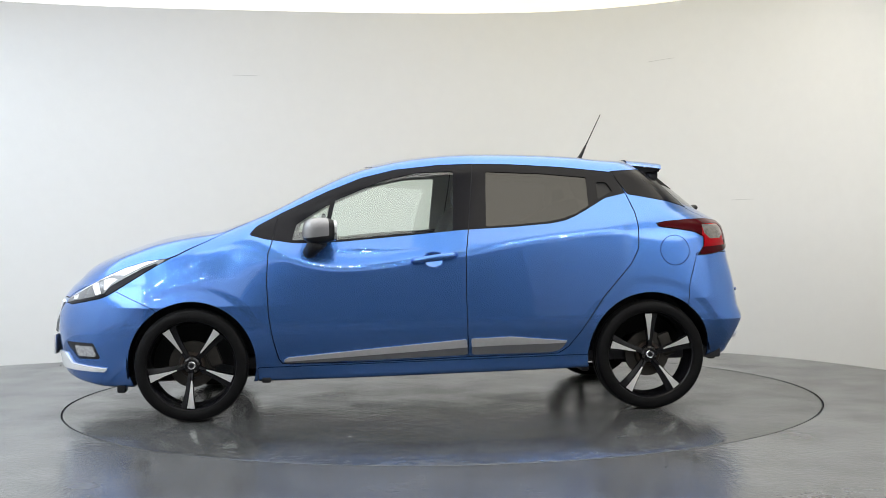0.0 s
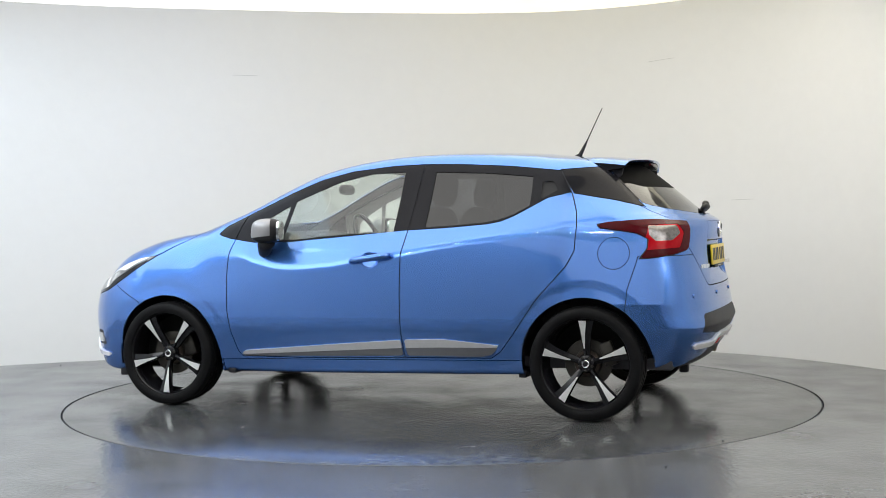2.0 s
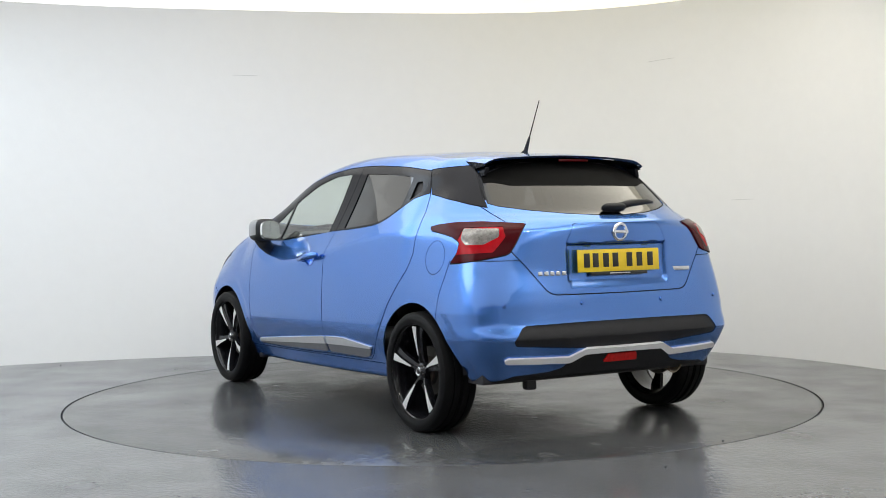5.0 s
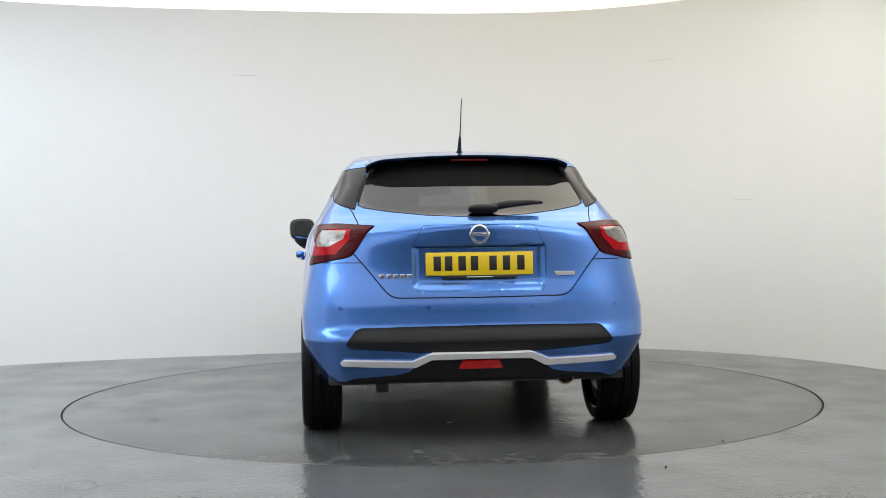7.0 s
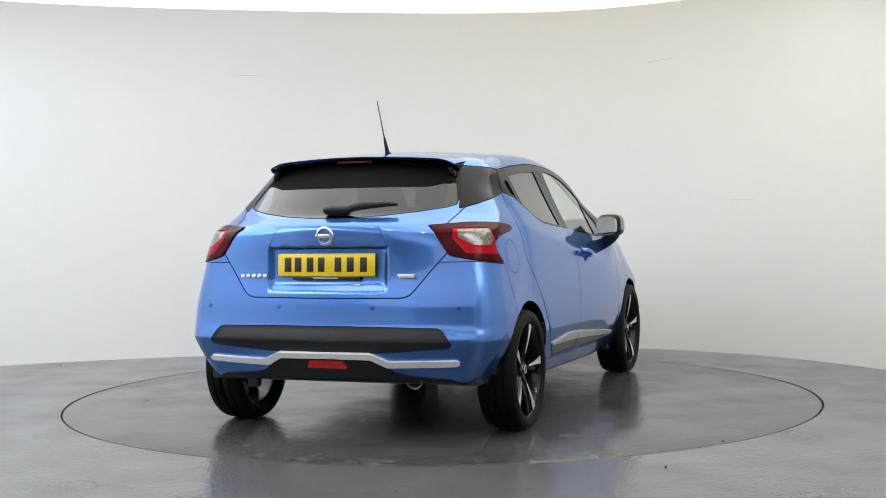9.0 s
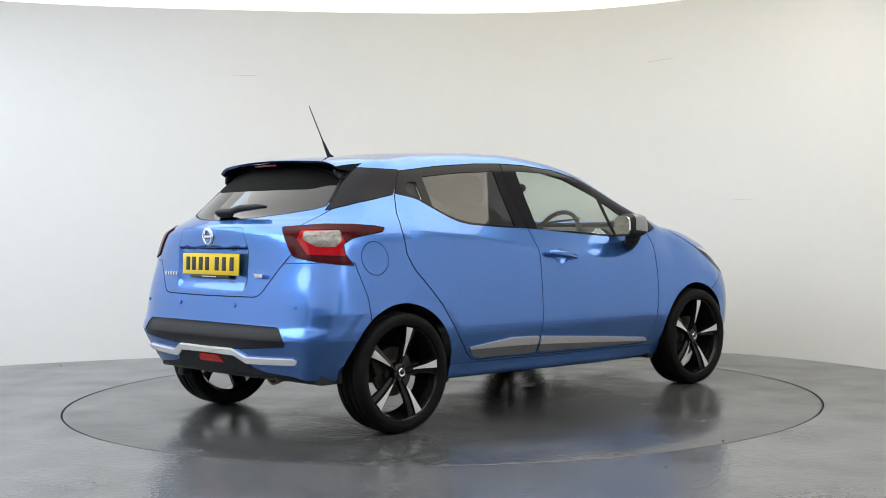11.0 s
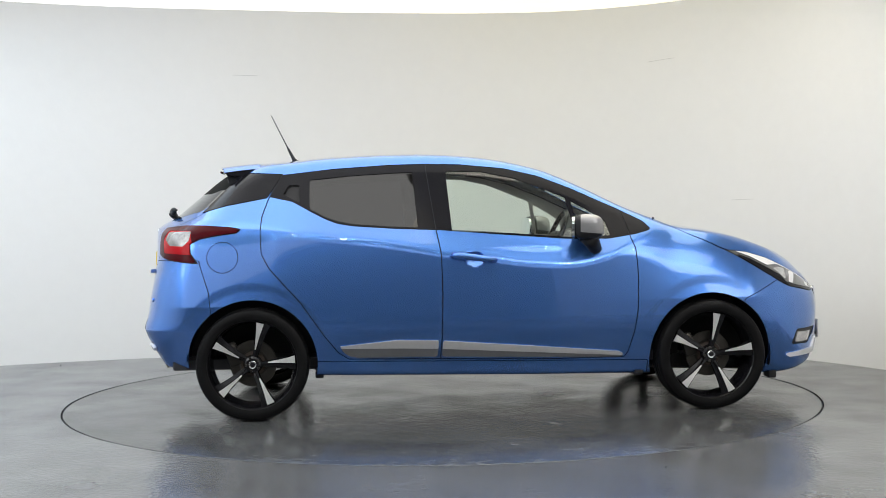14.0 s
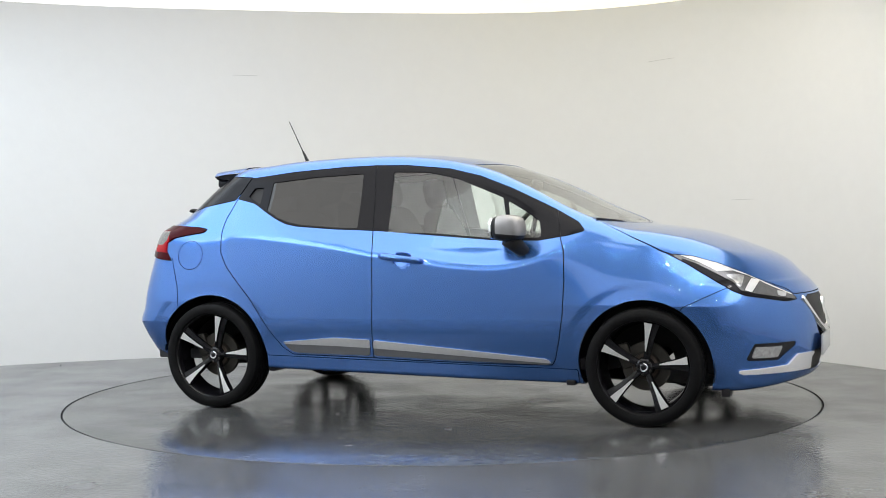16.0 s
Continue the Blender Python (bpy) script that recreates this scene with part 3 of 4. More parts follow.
# doors, sill, mouldings, filler flap
FRONT_DOOR = [(0.775, 1.135), (0.80, 1.06), (0.825, 0.955), (0.845, 0.90), (0.853, 0.75), (0.845, 0.565), (0.825, 0.442), (0.795, 0.33), (0.775, 0.302), (0.4, 0.30), (0.0, 0.307), (-0.246, 0.315),
              (-0.236, 0.45), (-0.231, 0.666), (-0.235, 0.883), (-0.256, 1.016), (-0.30, 1.36), (-0.30, 1.50), (0.3, 1.50), (0.775, 1.40)]
REAR_DOOR = [(-0.246, 0.315), (-0.236, 0.45), (-0.231, 0.666), (-0.235, 0.883), (-0.256, 1.016), (-0.30, 1.36), (-0.30, 1.50), (-1.08, 1.50), (-1.095, 1.335), (-1.17, 1.20),
             (-1.205, 1.10), (-1.213, 1.024), (-1.207, 0.90), (-1.165, 0.82), (-1.0, 0.636), (-0.872, 0.45), (-0.80, 0.36), (-0.745, 0.323)]
shell.panel("band", from_side(FRONT_DOOR), "front_frame")
shell.panel("band", from_side(REAR_DOOR), "rear_frame")
belt = curve_of([(1.0, 0.99), (0.857, 0.981), (0.70, 0.957), (0.46, 0.960), (0.15, 0.985), (-0.23, 1.017), (-0.48, 1.028), (-0.72, 1.046), (-0.80, 1.061), (-0.93, 1.122), (-1.04, 1.184), (-1.165, 1.212), (-1.3, 1.22)])
front_line, rear_line = from_side(FRONT_DOOR), from_side(REAR_DOOR)
shell.panel("body", lambda x, y, z: np.maximum(front_line(x, y, z), z - belt(x) - 0.03), "front_door")
shell.panel("body", lambda x, y, z: np.maximum(rear_line(x, y, z), z - belt(x) - 0.03), "rear_door")
shell.panel("body", lambda x, y, z: np.maximum(np.maximum(z - (0.302 - 0.018 * x - 0.005), np.abs(x + 0.02) - 0.93), 0.5 - y), "sill", 0.0022)
shell.cut("front_door", from_side([(0.772, 0.318), (0.745, 0.336), (0.25, 0.378), (-0.232, 0.416), (-0.238, 0.328), (0.25, 0.314), (0.755, 0.305)]), "front_moulding")
shell.cut("front_moulding", from_side([(0.80, 0.313), (-0.24, 0.373), (-0.24, 0.30), (0.8, 0.29)]), "front_moulding_low")
shell.cut("rear_door", from_side([(-0.255, 0.418), (-0.475, 0.425), (-0.79, 0.396), (-0.775, 0.366), (-0.745, 0.342), (-0.70, 0.332), (-0.262, 0.328)]), "rear_moulding")
shell.cut("rear_moulding", from_side([(-0.24, 0.373), (-0.45, 0.380), (-0.82, 0.385), (-0.8, 0.30), (-0.24, 0.30)]), "rear_moulding_low")
shell.panel("body", lambda x, y, z: np.maximum(np.hypot(x + 1.415, z - 0.885) - 0.083, 0.5 - y), "filler_flap", 0.0016)

# tail lamps, tailgate, rear window, rear bumper
LAMP = [(42.5, 1.046), (50, 1.052), (58, 1.058), (68, 1.056), (77, 1.047), (81.5, 1.036), (80, 1.016), (72, 1.000), (67, 0.986), (63.5, 0.958), (64, 0.91), (66.8, 0.854), (62, 0.860), (55, 0.875), (48.5, 0.895), (47, 0.905), (45, 0.96)]
shell.panel("body", round_tail(LAMP), "tail_lamp", 0.0022)
shell.cut("tail_lamp", round_tail([(51, 1.022), (63, 1.024), (63, 0.975), (61, 0.946), (55, 0.948), (50.5, 0.985)]), "tail_lamp_clear")
shell.cut("tail_lamp", round_tail([(40, 1.10), (90, 1.10), (90, 0.96), (64.5, 0.955), (62.8, 1.026), (50, 1.03), (48.5, 0.985), (52, 0.91), (70, 0.895), (70, 0.83), (40, 0.85)]), "tail_lamp_rim")
shell.panel("body", from_rear([(-0.1, 0.697), (0.395, 0.700), (0.425, 0.708), (0.45, 0.728), (0.535, 0.835), (0.612, 0.925), (0.575, 1.06), (0.60, 1.12), (0.66, 1.2), (0.66, 1.42), (-0.1, 1.47)], 0, -1.36), "tailgate")
shell.panel("tailgate", from_rear([(-0.1, 1.086), (0.1, 1.088), (0.25, 1.096), (0.42, 1.115), (0.535, 1.135), (0.57, 1.15), (0.555, 1.20), (0.515, 1.30), (0.49, 1.345), (-0.1, 1.40)], 0, -1.38), "rear_window", 0.003)
# pressed area round the emblem: a thin dark line painted for its crease shade
shell.panel("tailgate", from_rear([(-0.1, 1.046), (0.255, 1.046), (0.272, 1.040), (0.318, 0.948), (0.312, 0.940), (-0.1, 0.940)]), "emblem_panel", 0.0011)
shell.cut("rear_window", lambda x, y, z: 1.240 + 0.018 * ramp(y, 0.40, 0.50) - z, "window_band")
shell.cut("tailgate", lambda x, y, z: 1.10 + 0.2 * y * y - z, "gate_black")
shell.panel("body", from_side([(-1.54, 0.87), (-1.535, 0.84), (-1.49, 0.70), (-1.48, 0.60), (-1.48, 0.0), (-2.3, 0.0), (-2.3, 0.87)], 0, -0.5), "rear_bumper", 0.002)
shell.cut("rear_bumper", from_rear([(-0.1, 0.567), (0.30, 0.565), (0.575, 0.560), (0.60, 0.548), (0.648, 0.485), (0.63, 0.462), (0.30, 0.437), (-0.1, 0.435)], 0, -1.5), "diffuser")
shell.cut("rear_bumper", from_rear([(-0.1, 0.437), (0.245, 0.437), (0.33, 0.400), (0.655, 0.408), (0.672, 0.396), (0.66, 0.380), (0.34, 0.370), (0.315, 0.370), (0.24, 0.408), (-0.1, 0.412)], 0, -1.5), "chrome_strip")
shell.cut("rear_bumper", from_rear([(-0.1, 0.412), (0.24, 0.408), (0.315, 0.372), (0.35, 0.340), (0.42, 0.325), (0.60, 0.312), (0.66, 0.290), (0.95, 0.22), (0.95, 0.0), (-0.1, 0.0)], 0, -1.5), "lower_valance")
shell.cut("lower_valance", from_rear([(-0.1, 0.396), (0.088, 0.396), (0.108, 0.356), (-0.1, 0.356)], 0, -1.5), "reflector")

# front end
shell.panel("body", from_side([(1.372, 0.883), (1.50, 0.868), (1.62, 0.833), (1.74, 0.782), (1.86, 0.722), (1.96, 0.668), (1.985, 0.638), (1.94, 0.632), (1.83, 0.655), (1.76, 0.668), (1.70, 0.693), (1.58, 0.765), (1.47, 0.832)], 0, 0.36), "headlamp", 0.0022)
shell.cut("headlamp", from_side([(1.44, 0.86), (1.52, 0.830), (1.62, 0.778), (1.70, 0.735), (1.735, 0.695), (1.80, 0.677), (1.94, 0.648), (1.99, 0.635), (1.94, 0.62), (1.83, 0.64), (1.70, 0.66), (1.58, 0.74), (1.46, 0.825)]), "headlamp_dark")
shell.cut("headlamp", from_side([(1.36, 0.90), (1.50, 0.878), (1.62, 0.843), (1.74, 0.793), (1.86, 0.733), (1.97, 0.675), (1.96, 0.662), (1.86, 0.714), (1.76, 0.767), (1.69, 0.793), (1.62, 0.792), (1.52, 0.842)]), "headlamp_brow")
shell.cut("headlamp", from_side([(1.816, 0.742), (1.776, 0.753), (1.752, 0.695), (1.786, 0.684)]), "headlamp_bowl")
shell.cut("headlamp", from_side([(1.744, 0.770), (1.696, 0.778), (1.655, 0.772), (1.70, 0.745), (1.724, 0.712), (1.738, 0.714)]), "headlamp_blade")
shell.cut("headlamp", from_side([(1.895, 0.690), (1.935, 0.676), (1.935, 0.656), (1.90, 0.662)]), "headlamp_front_bowl")
wind_side = curve_of([(0.0, 0.50), (0.3, 0.525), (0.6, 0.575), (0.9, 0.635), (1.2, 0.70)])
shell.panel("body", lambda x, y, z: np.maximum(np.maximum(x - (1.10 - 0.36 * y * y), (0.30 - 0.16 * y * y) - x), np.maximum(y - wind_side(x), 0.9 - z)), "windscreen", 0.003)
bonnet_side = curve_of([(1.0, 0.66), (1.1, 0.69), (1.2, 0.725), (1.3, 0.742), (1.372, 0.745), (1.5, 0.73), (1.7, 0.66), (1.86, 0.56), (1.97, 0.45), (2.1, 0.40)])
shell.panel("body", lambda x, y, z: np.maximum(np.maximum((1.12 - 0.36 * y * y) - x, y - bonnet_side(x)), 0.665 - z), "bonnet", 0.0025)
shell.cut("body", from_front([(-0.1, 0.655), (0.31, 0.655), (0.36, 0.64), (0.26, 0.47), (0.20, 0.43), (-0.1, 0.43)]), "grille")
shell.cut("body", from_front([(-0.1, 0.36), (0.28, 0.36), (0.33, 0.33), (0.31, 0.255), (-0.1, 0.255)]), "lower_grille")
shell.panel("body", from_side([(1.655, 0.702), (1.46, 0.612), (1.40, 0.50), (1.40, 0.0), (2.3, 0.0), (2.3, 0.9), (1.72, 0.72)], 0, -0.5), "front_bumper", 0.0018)
shell.cut("front_bumper", from_side([(1.985, 0.425), (1.80, 0.425), (1.758, 0.340), (1.90, 0.334), (1.975, 0.400)]), "fog_housing")
shell.cut("fog_housing", from_side([(1.925, 0.406), (1.805, 0.408), (1.785, 0.352), (1.90, 0.350)]), "fog_lens")
shell.cut("front_bumper", from_side([(1.71, 0.290), (1.94, 0.306), (1.985, 0.358), (2.12, 0.358), (2.12, 0.270), (1.74, 0.272)], 0, 0.30), "chin_strip")
shell.cut("body sill front_bumper rear_bumper lower_valance", lambda x, y, z: np.maximum(z - (under_line(x) + 0.004), y - 0.77), "underside")

# ---------------------------------------------------------------- the car: things
car = tagged(new("car"), "blue metallic five-door hatchback with black alloy wheels on turntable", "car")
INNER = [PAINT, CABIN]


def skin(label, name, mats, both=True, parent=None, push=0.0, thick=0.006, text=""):
    """One part for a middle panel; a left and a right one otherwise."""
    made = []
    if not shell.faces.get(label):
        print("EMPTY", label)
        return made
    for side in ((1,) if both else (1, -1)):
        p = parent if not isinstance(parent, (list, tuple)) else parent[0 if side > 0 else 1]
        ob = part(name, shell.mesh(label, mats, both, push, thick, side), p or car, text)
        made.append(ob)
    return made


body = skin("body", "body", [PAINT, LINING])[0]
skin("joint", "panel_joint", [SEAL, SEAL], parent=body, push=-0.005, thick=0.006)
skin("underside", "underside", [PLASTIC, PLASTIC])
doors_f = skin("front_door", "front_door", INNER, False)
doors_r = skin("rear_door", "rear_door", INNER, False)
skin("front_frame", "window_frame", [TRIM, LINING], False, doors_f, -0.001)
skin("rear_frame", "window_frame", [TRIM, LINING], False, doors_r, -0.001)
skin("band", "corner_trim", [TRIM, CABIN], False)
skin("handle_pocket", "pocket_handle", [PLASTIC, CABIN], False, doors_r, -0.012)
panes = skin("front_glass", "window", [GLASS_CLEAR, CLEAR_BACK], False, doors_f, -0.006, 0.002)
panes += skin("corner_glass", "corner_window", [GLASS_CLEAR, CLEAR_BACK], False, doors_f, -0.006, 0.002)
panes += skin("rear_glass", "window", [GLASS_DARK, CLEAR_BACK], False, doors_r, -0.006, 0.002, "dark privacy glass")
skin("pillar_panel", "pillar_panel", [TRIM, CABIN], False)
skin("sill", "sill", INNER, False)
skin("front_moulding", "moulding", [SATIN, SEAL], False, doors_f, 0.010, 0.014, "satin silver door moulding")
skin("front_moulding_low", "moulding_face", [SHADE_GREY, SEAL], False, doors_f, 0.006, 0.010, "lower face of the moulding, its shade put in as grey")
skin("rear_moulding", "moulding", [SATIN, SEAL], False, doors_r, 0.010, 0.014, "satin silver door moulding")
skin("rear_moulding_low", "moulding_face", [SHADE_GREY, SEAL], False, doors_r, 0.006, 0.010, "lower face of the moulding, its shade put in as grey")
skin("filler_flap", "filler_flap", [PAINT, SEAL], False)
lamps = skin("tail_lamp", "tail_lamp", [RED, LAMP_DARK], False, push=0.005, thick=0.012, text="red boomerang-shaped tail lamp")
skin("tail_lamp_rim", "lamp_rim", [DARK_RED, LAMP_DARK], False, lamps, 0.007, 0.014)
skin("tail_lamp_clear", "clear_lens", [TAIL_CLEAR, LAMP_DARK], False, lamps, 0.005, 0.012)
gate = skin("tailgate", "tailgate", INNER)[0]
skin("emblem_panel", "emblem_panel", INNER, parent=gate)
skin("gate_black", "window_surround", [TRIM, CABIN], False, gate)
panes += skin("rear_window", "rear_window", [GLASS_DARK, CLEAR_BACK], parent=gate, push=-0.003, thick=0.002, text="dark privacy glass")
# black band of the window; its deep black also holds the spoiler's shade
skin("window_band", "window_band", [MATT_BLACK, CABIN], parent=gate, push=-0.003)
bumper_r = skin("rear_bumper", "rear_bumper", INNER)[0]
skin("diffuser", "bumper_insert", [PLASTIC, PLASTIC], parent=bumper_r, push=-0.006, text="black grained plastic insert")
skin("chrome_strip", "chrome_strip", [BRIGHT, SEAL], parent=bumper_r, push=0.012, thick=0.02, text="bright chrome strip")
skin("lower_valance", "valance", [PLASTIC, PLASTIC], parent=bumper_r, push=-0.004)
skin("reflector", "reflector", [FOG_RED, SEAL], parent=bumper_r, push=0.004, thick=0.012, text="red rear fog lamp")
head = skin("headlamp", "headlamp", [LAMP_GREY, LAMP_DARK], False, push=0.003, thick=0.01, text="clear swept-back headlamp")
skin("headlamp_dark", "lamp_inside", [TRIM, LAMP_DARK], False, head, 0.001, 0.01)
skin("headlamp_brow", "lamp_brow", [BRIGHT, LAMP_DARK], False, head, 0.003, 0.01)
skin("headlamp_front_bowl", "lamp_bowl", [CHROME, LAMP_DARK], False, head, 0.002, 0.01)
skin("headlamp_blade", "lamp_blade", [CLEAR_LENS, LAMP_DARK], False, head, 0.002, 0.01)
skin("headlamp_bowl", "lamp_bowl", [BRIGHT, LAMP_DARK], False, head, 0.002, 0.01)
panes += skin("windscreen", "windscreen", [GLASS_CLEAR, CLEAR_BACK], push=-0.002, thick=0.002)
skin("bonnet", "bonnet", INNER)
skin("grille", "grille", [PLASTIC, PLASTIC], push=-0.01)
skin("lower_grille", "lower_grille", [PLASTIC, PLASTIC], push=-0.01)
bumper_f = skin("front_bumper", "front_bumper", INNER)[0]
fogs = skin("fog_housing", "fog_housing", [PLASTIC, PLASTIC], False, bumper_f, -0.004)
skin("fog_lens", "fog_lens", [CLEAR_LENS, SEAL], False, bumper_f, 0.002, text="clear fog lamp lens")
skin("chin_strip", "chin_strip", [BRIGHT, SEAL], False, bumper_f, 0.012, 0.016, "satin silver chin strip")
for ob in panes:
    ob.visible_shadow = False

# wheel arch liners
for wx in (WB, -WB):
    for side in (1, -1):
        R = 0.352 if wx > 0 else 0.356
        me = revolve_mesh("arch_liner", [(R, 0.79), (R + 0.008, 0.60), (R, 0.52), (0.10, 0.50)], PLASTIC, 36, 60, radians(-12), radians(204 if wx > 0 else 190))
        if side < 0:
            me.transform(Matrix.Diagonal((1, -1, 1, 1)))
        part("arch_liner", me, car, m=pose(wx, 0, HUB_Z))

# wheels
TYRE = [(0.234, 0.075), (0.243, 0.094), (0.260, 0.101), (0.280, 0.099), (0.294, 0.092), (0.301, 0.080), (0.3035, 0.064), (0.3045, 0.050), (0.299, 0.048), (0.299, 0.041), (0.305, 0.039), (0.305, 0.012),
        (0.299, 0.010), (0.299, 0.002), (0.305, 0.0)]
TYRE += [(r, -y) for r, y in TYRE[::-1]]
tyre_me = revolve_mesh("tyre", TYRE, RUBBER, 96, 30)
rim_me = revolve_mesh("rim", [(0.234, 0.078), (0.243, 0.091), (0.247, 0.093), (0.2455, 0.088), (0.237, 0.080), (0.230, 0.062), (0.222, 0.02), (0.216, -0.06), (0.234, -0.085), (0.243, -0.088)], BLACK_ALLOY, 96, 30)
disc_me = revolve_mesh("brake_disc", [(0.03, 0.012), (0.07, 0.012), (0.075, 0.0), (0.125, 0.0), (0.127, -0.004), (0.127, -0.02), (0.03, -0.02)], STEEL, 64, 30)
drum_me = revolve_mesh("hub_carrier", [(0.0005, 0.020), (0.066, 0.020), (0.07, 0.0), (0.07, -0.05), (0.0005, -0.05)], RUST, 40, 30)
hub_me = revolve_mesh("hub", [(0.0005, 0.062), (0.034, 0.062), (0.044, 0.055), (0.052, 0.03), (0.0005, 0.03)], BLACK_ALLOY, 40, 30)
cap_me = revolve_mesh("hub_cap", [(0.0005, 0.071), (0.017, 0.0712), (0.0195, 0.072), (0.0215, 0.070), (0.0225, 0.062)], CHROME, 32, 30)
dot_me = revolve_mesh("cap_disc", [(0.0005, 0.0735), (0.0125, 0.073), (0.013, 0.070)], BLACK_ALLOY, 24, 30)
nut_me = revolve_mesh("wheel_nut", [(0.0005, 0.064), (0.006, 0.064), (0.008, 0.060), (0.008, 0.045)], STEEL, 6, 30)


def loft_mesh(name, rings, mat, angle):
    """Closed sections joined along a bar."""
    bm = bmesh.new()
    rows = [[bm.verts.new(v) for v in ring] for ring in rings]
    k = len(rows[0])
    for a, b in zip(rows, rows[1:]):
        for i in range(k):
            bm.faces.new((a[i], a[(i + 1) % k], b[(i + 1) % k], b[i]))
    bm.faces.new(rows[0])
    bm.faces.new(rows[-1])
    return from_bm(name, bm, mat, True, angle)


# radius, and the edges of the bright face and of the dark flank beside it
SPOKE = [(0.040, -0.010, 0.004, 0.016, 0.056), (0.082, -0.0095, -0.001, 0.020, 0.066), (0.115, -0.015, 0.001, 0.024, 0.072), (0.150, -0.0185, 0.003, 0.028, 0.078), (0.190, -0.025, 0.007, 0.036, 0.083), (0.229, -0.033, 0.011, 0.046, 0.085)]


def spoke_mesh():
    """A spoke with a raised edge on one side and a lower dark flank on the other."""
    return loft_mesh("spoke", [[(r, y - 0.036, a - 0.003), (r, y - 0.006, a - 0.003), (r, y - 0.001, a), (r, y - 0.001, b), (r, y - 0.013, b + 0.004), (r, y - 0.018, c), (r, y - 0.040, c)] for r, a, b, c, y in SPOKE], BLACK_ALLOY, 35)


def spoke_face_mesh():
    """The bright machined face along one spoke."""
    return loft_mesh("spoke_face", [[(r, y - 0.004, a + 0.001), (r, y + 0.0005, a + 0.0015), (r, y + 0.0005, b - 0.0015), (r, y - 0.004, b - 0.001)] for r, a, b, c, y in SPOKE[1:]], MACHINED, 25)


spoke_me, face_me = spoke_mesh(), spoke_face_mesh()
caliper_me = box_mesh("brake_caliper", (0.07, 0.05, 0.13), STEEL, 0.012, 2)


def wheel(x, side, turn):
    """A wheel at its hub; turn: degrees of its first spoke, seen from outside."""
    m = pose(x, side * 0.762, HUB_Z) @ (Matrix.Rotation(math.pi, 4, "Z") if side < 0 else Matrix.Identity(4))
    w = part("wheel", rim_me, car, "gloss black alloy wheel with five machined spokes", m)
    part("tyre", tyre_me, w)
    part("hub", hub_me, w)
    part("hub_cap", cap_me, w, "chrome hub cap")
    part("cap_disc", dot_me, w)
    part("brake_disc", disc_me, w)
    part("hub_carrier", drum_me, w)
    part("brake_caliper", caliper_me, w, m=pose(-0.11 if side > 0 else 0.11, -0.01, 0.05, 0, 20, 0))
    for k in range(5):
        spin = Matrix.Rotation(radians(turn + 72 * k), 4, "Y")
        part("spoke", spoke_me, w, m=spin)
        part("spoke_face", face_me, w, m=spin)
        part("wheel_nut", nut_me, w, m=spin @ pose(0.036 * math.cos(0.63), 0, 0.036 * math.sin(0.63)))
    return w


wheel(WB, 1, 14)
wheel(-WB, 1, 54)
wheel(WB, -1, 44)
wheel(-WB, -1, 40)

# rear spoiler above the rear window
def spoiler_meshes():
    nx, ny = 8, 41
    top, low = [], []
    for j in range(ny):
        y = -0.52 + 1.04 * j / (ny - 1)
        for i in range(nx):
            s = i / (nx - 1)
            x = -1.28 - 0.205 * s + 0.24 * y * y
            z = float(top_line(np.array(x)) - crown(np.array(x)) * y * y) + 0.005 - 0.022 * max(0, (abs(y) - 0.43) / 0.09) ** 2
            top.append((x, y, z - 0.004 * s * s * s))
            low.append((x + (0.012 if s == 1 else 0.0), y, z - 0.010 - 0.024 * (1 - abs(2 * s - 1)) - 0.004 * s))
    k = len(top)
    q = [(j * nx + i, j * nx + i + 1, (j + 1) * nx + i + 1, (j + 1) * nx + i) for j in range(ny - 1) for i in range(nx - 1)]
    edge = [(j * nx + nx - 1, (j + 1) * nx + nx - 1, (j + 1) * nx + nx - 1 + k, j * nx + nx - 1 + k) for j in range(ny - 1)]
    ends = [(i, i + 1, i + 1 + k, i + k) for i in range(nx - 1)] + [((ny - 1) * nx + i, (ny - 1) * nx + i + 1, (ny - 1) * nx + i + 1 + k, (ny - 1) * nx + i + k) for i in range(nx - 1)]
    bm = bmesh.new()
    vs = [bm.verts.new(v) for v in top + low]
    for f in q + edge:
        bm.faces.new([vs[i] for i in f])
    a = from_bm("spoiler", bm, PAINT, True, 40)
    bm = bmesh.new()
    vs = [bm.verts.new((x, y, z - 0.002)) for x, y, z in low] + [bm.verts.new((x, y, z - 0.008)) for x, y, z in low]
    tips = [bm.verts.new((x, y * 1.002, z - 0.003)) for x, y, z in top]
    for f in ends:
        bm.faces.new([tips[i] if i < k else vs[i - k] for i in f])
    for f in q:
        bm.faces.new([vs[i] for i in f])
        bm.faces.new([vs[i + k] for i in f[::-1]])
    b = from_bm("spoiler_underside", bm, TRIM, True, 40)
    return a, b


sp_a, sp_b = spoiler_meshes()
spoiler = part("spoiler", sp_a, car)
part("spoiler_underside", sp_b, spoiler, "gloss black underside")
part("brake_light", box_mesh("brake_light", (0.012, 0.19, 0.012), DARK_RED, 0.003), spoiler, "slim red high brake light", pose(-1.478, 0, 1.372, 0, 20, 0))

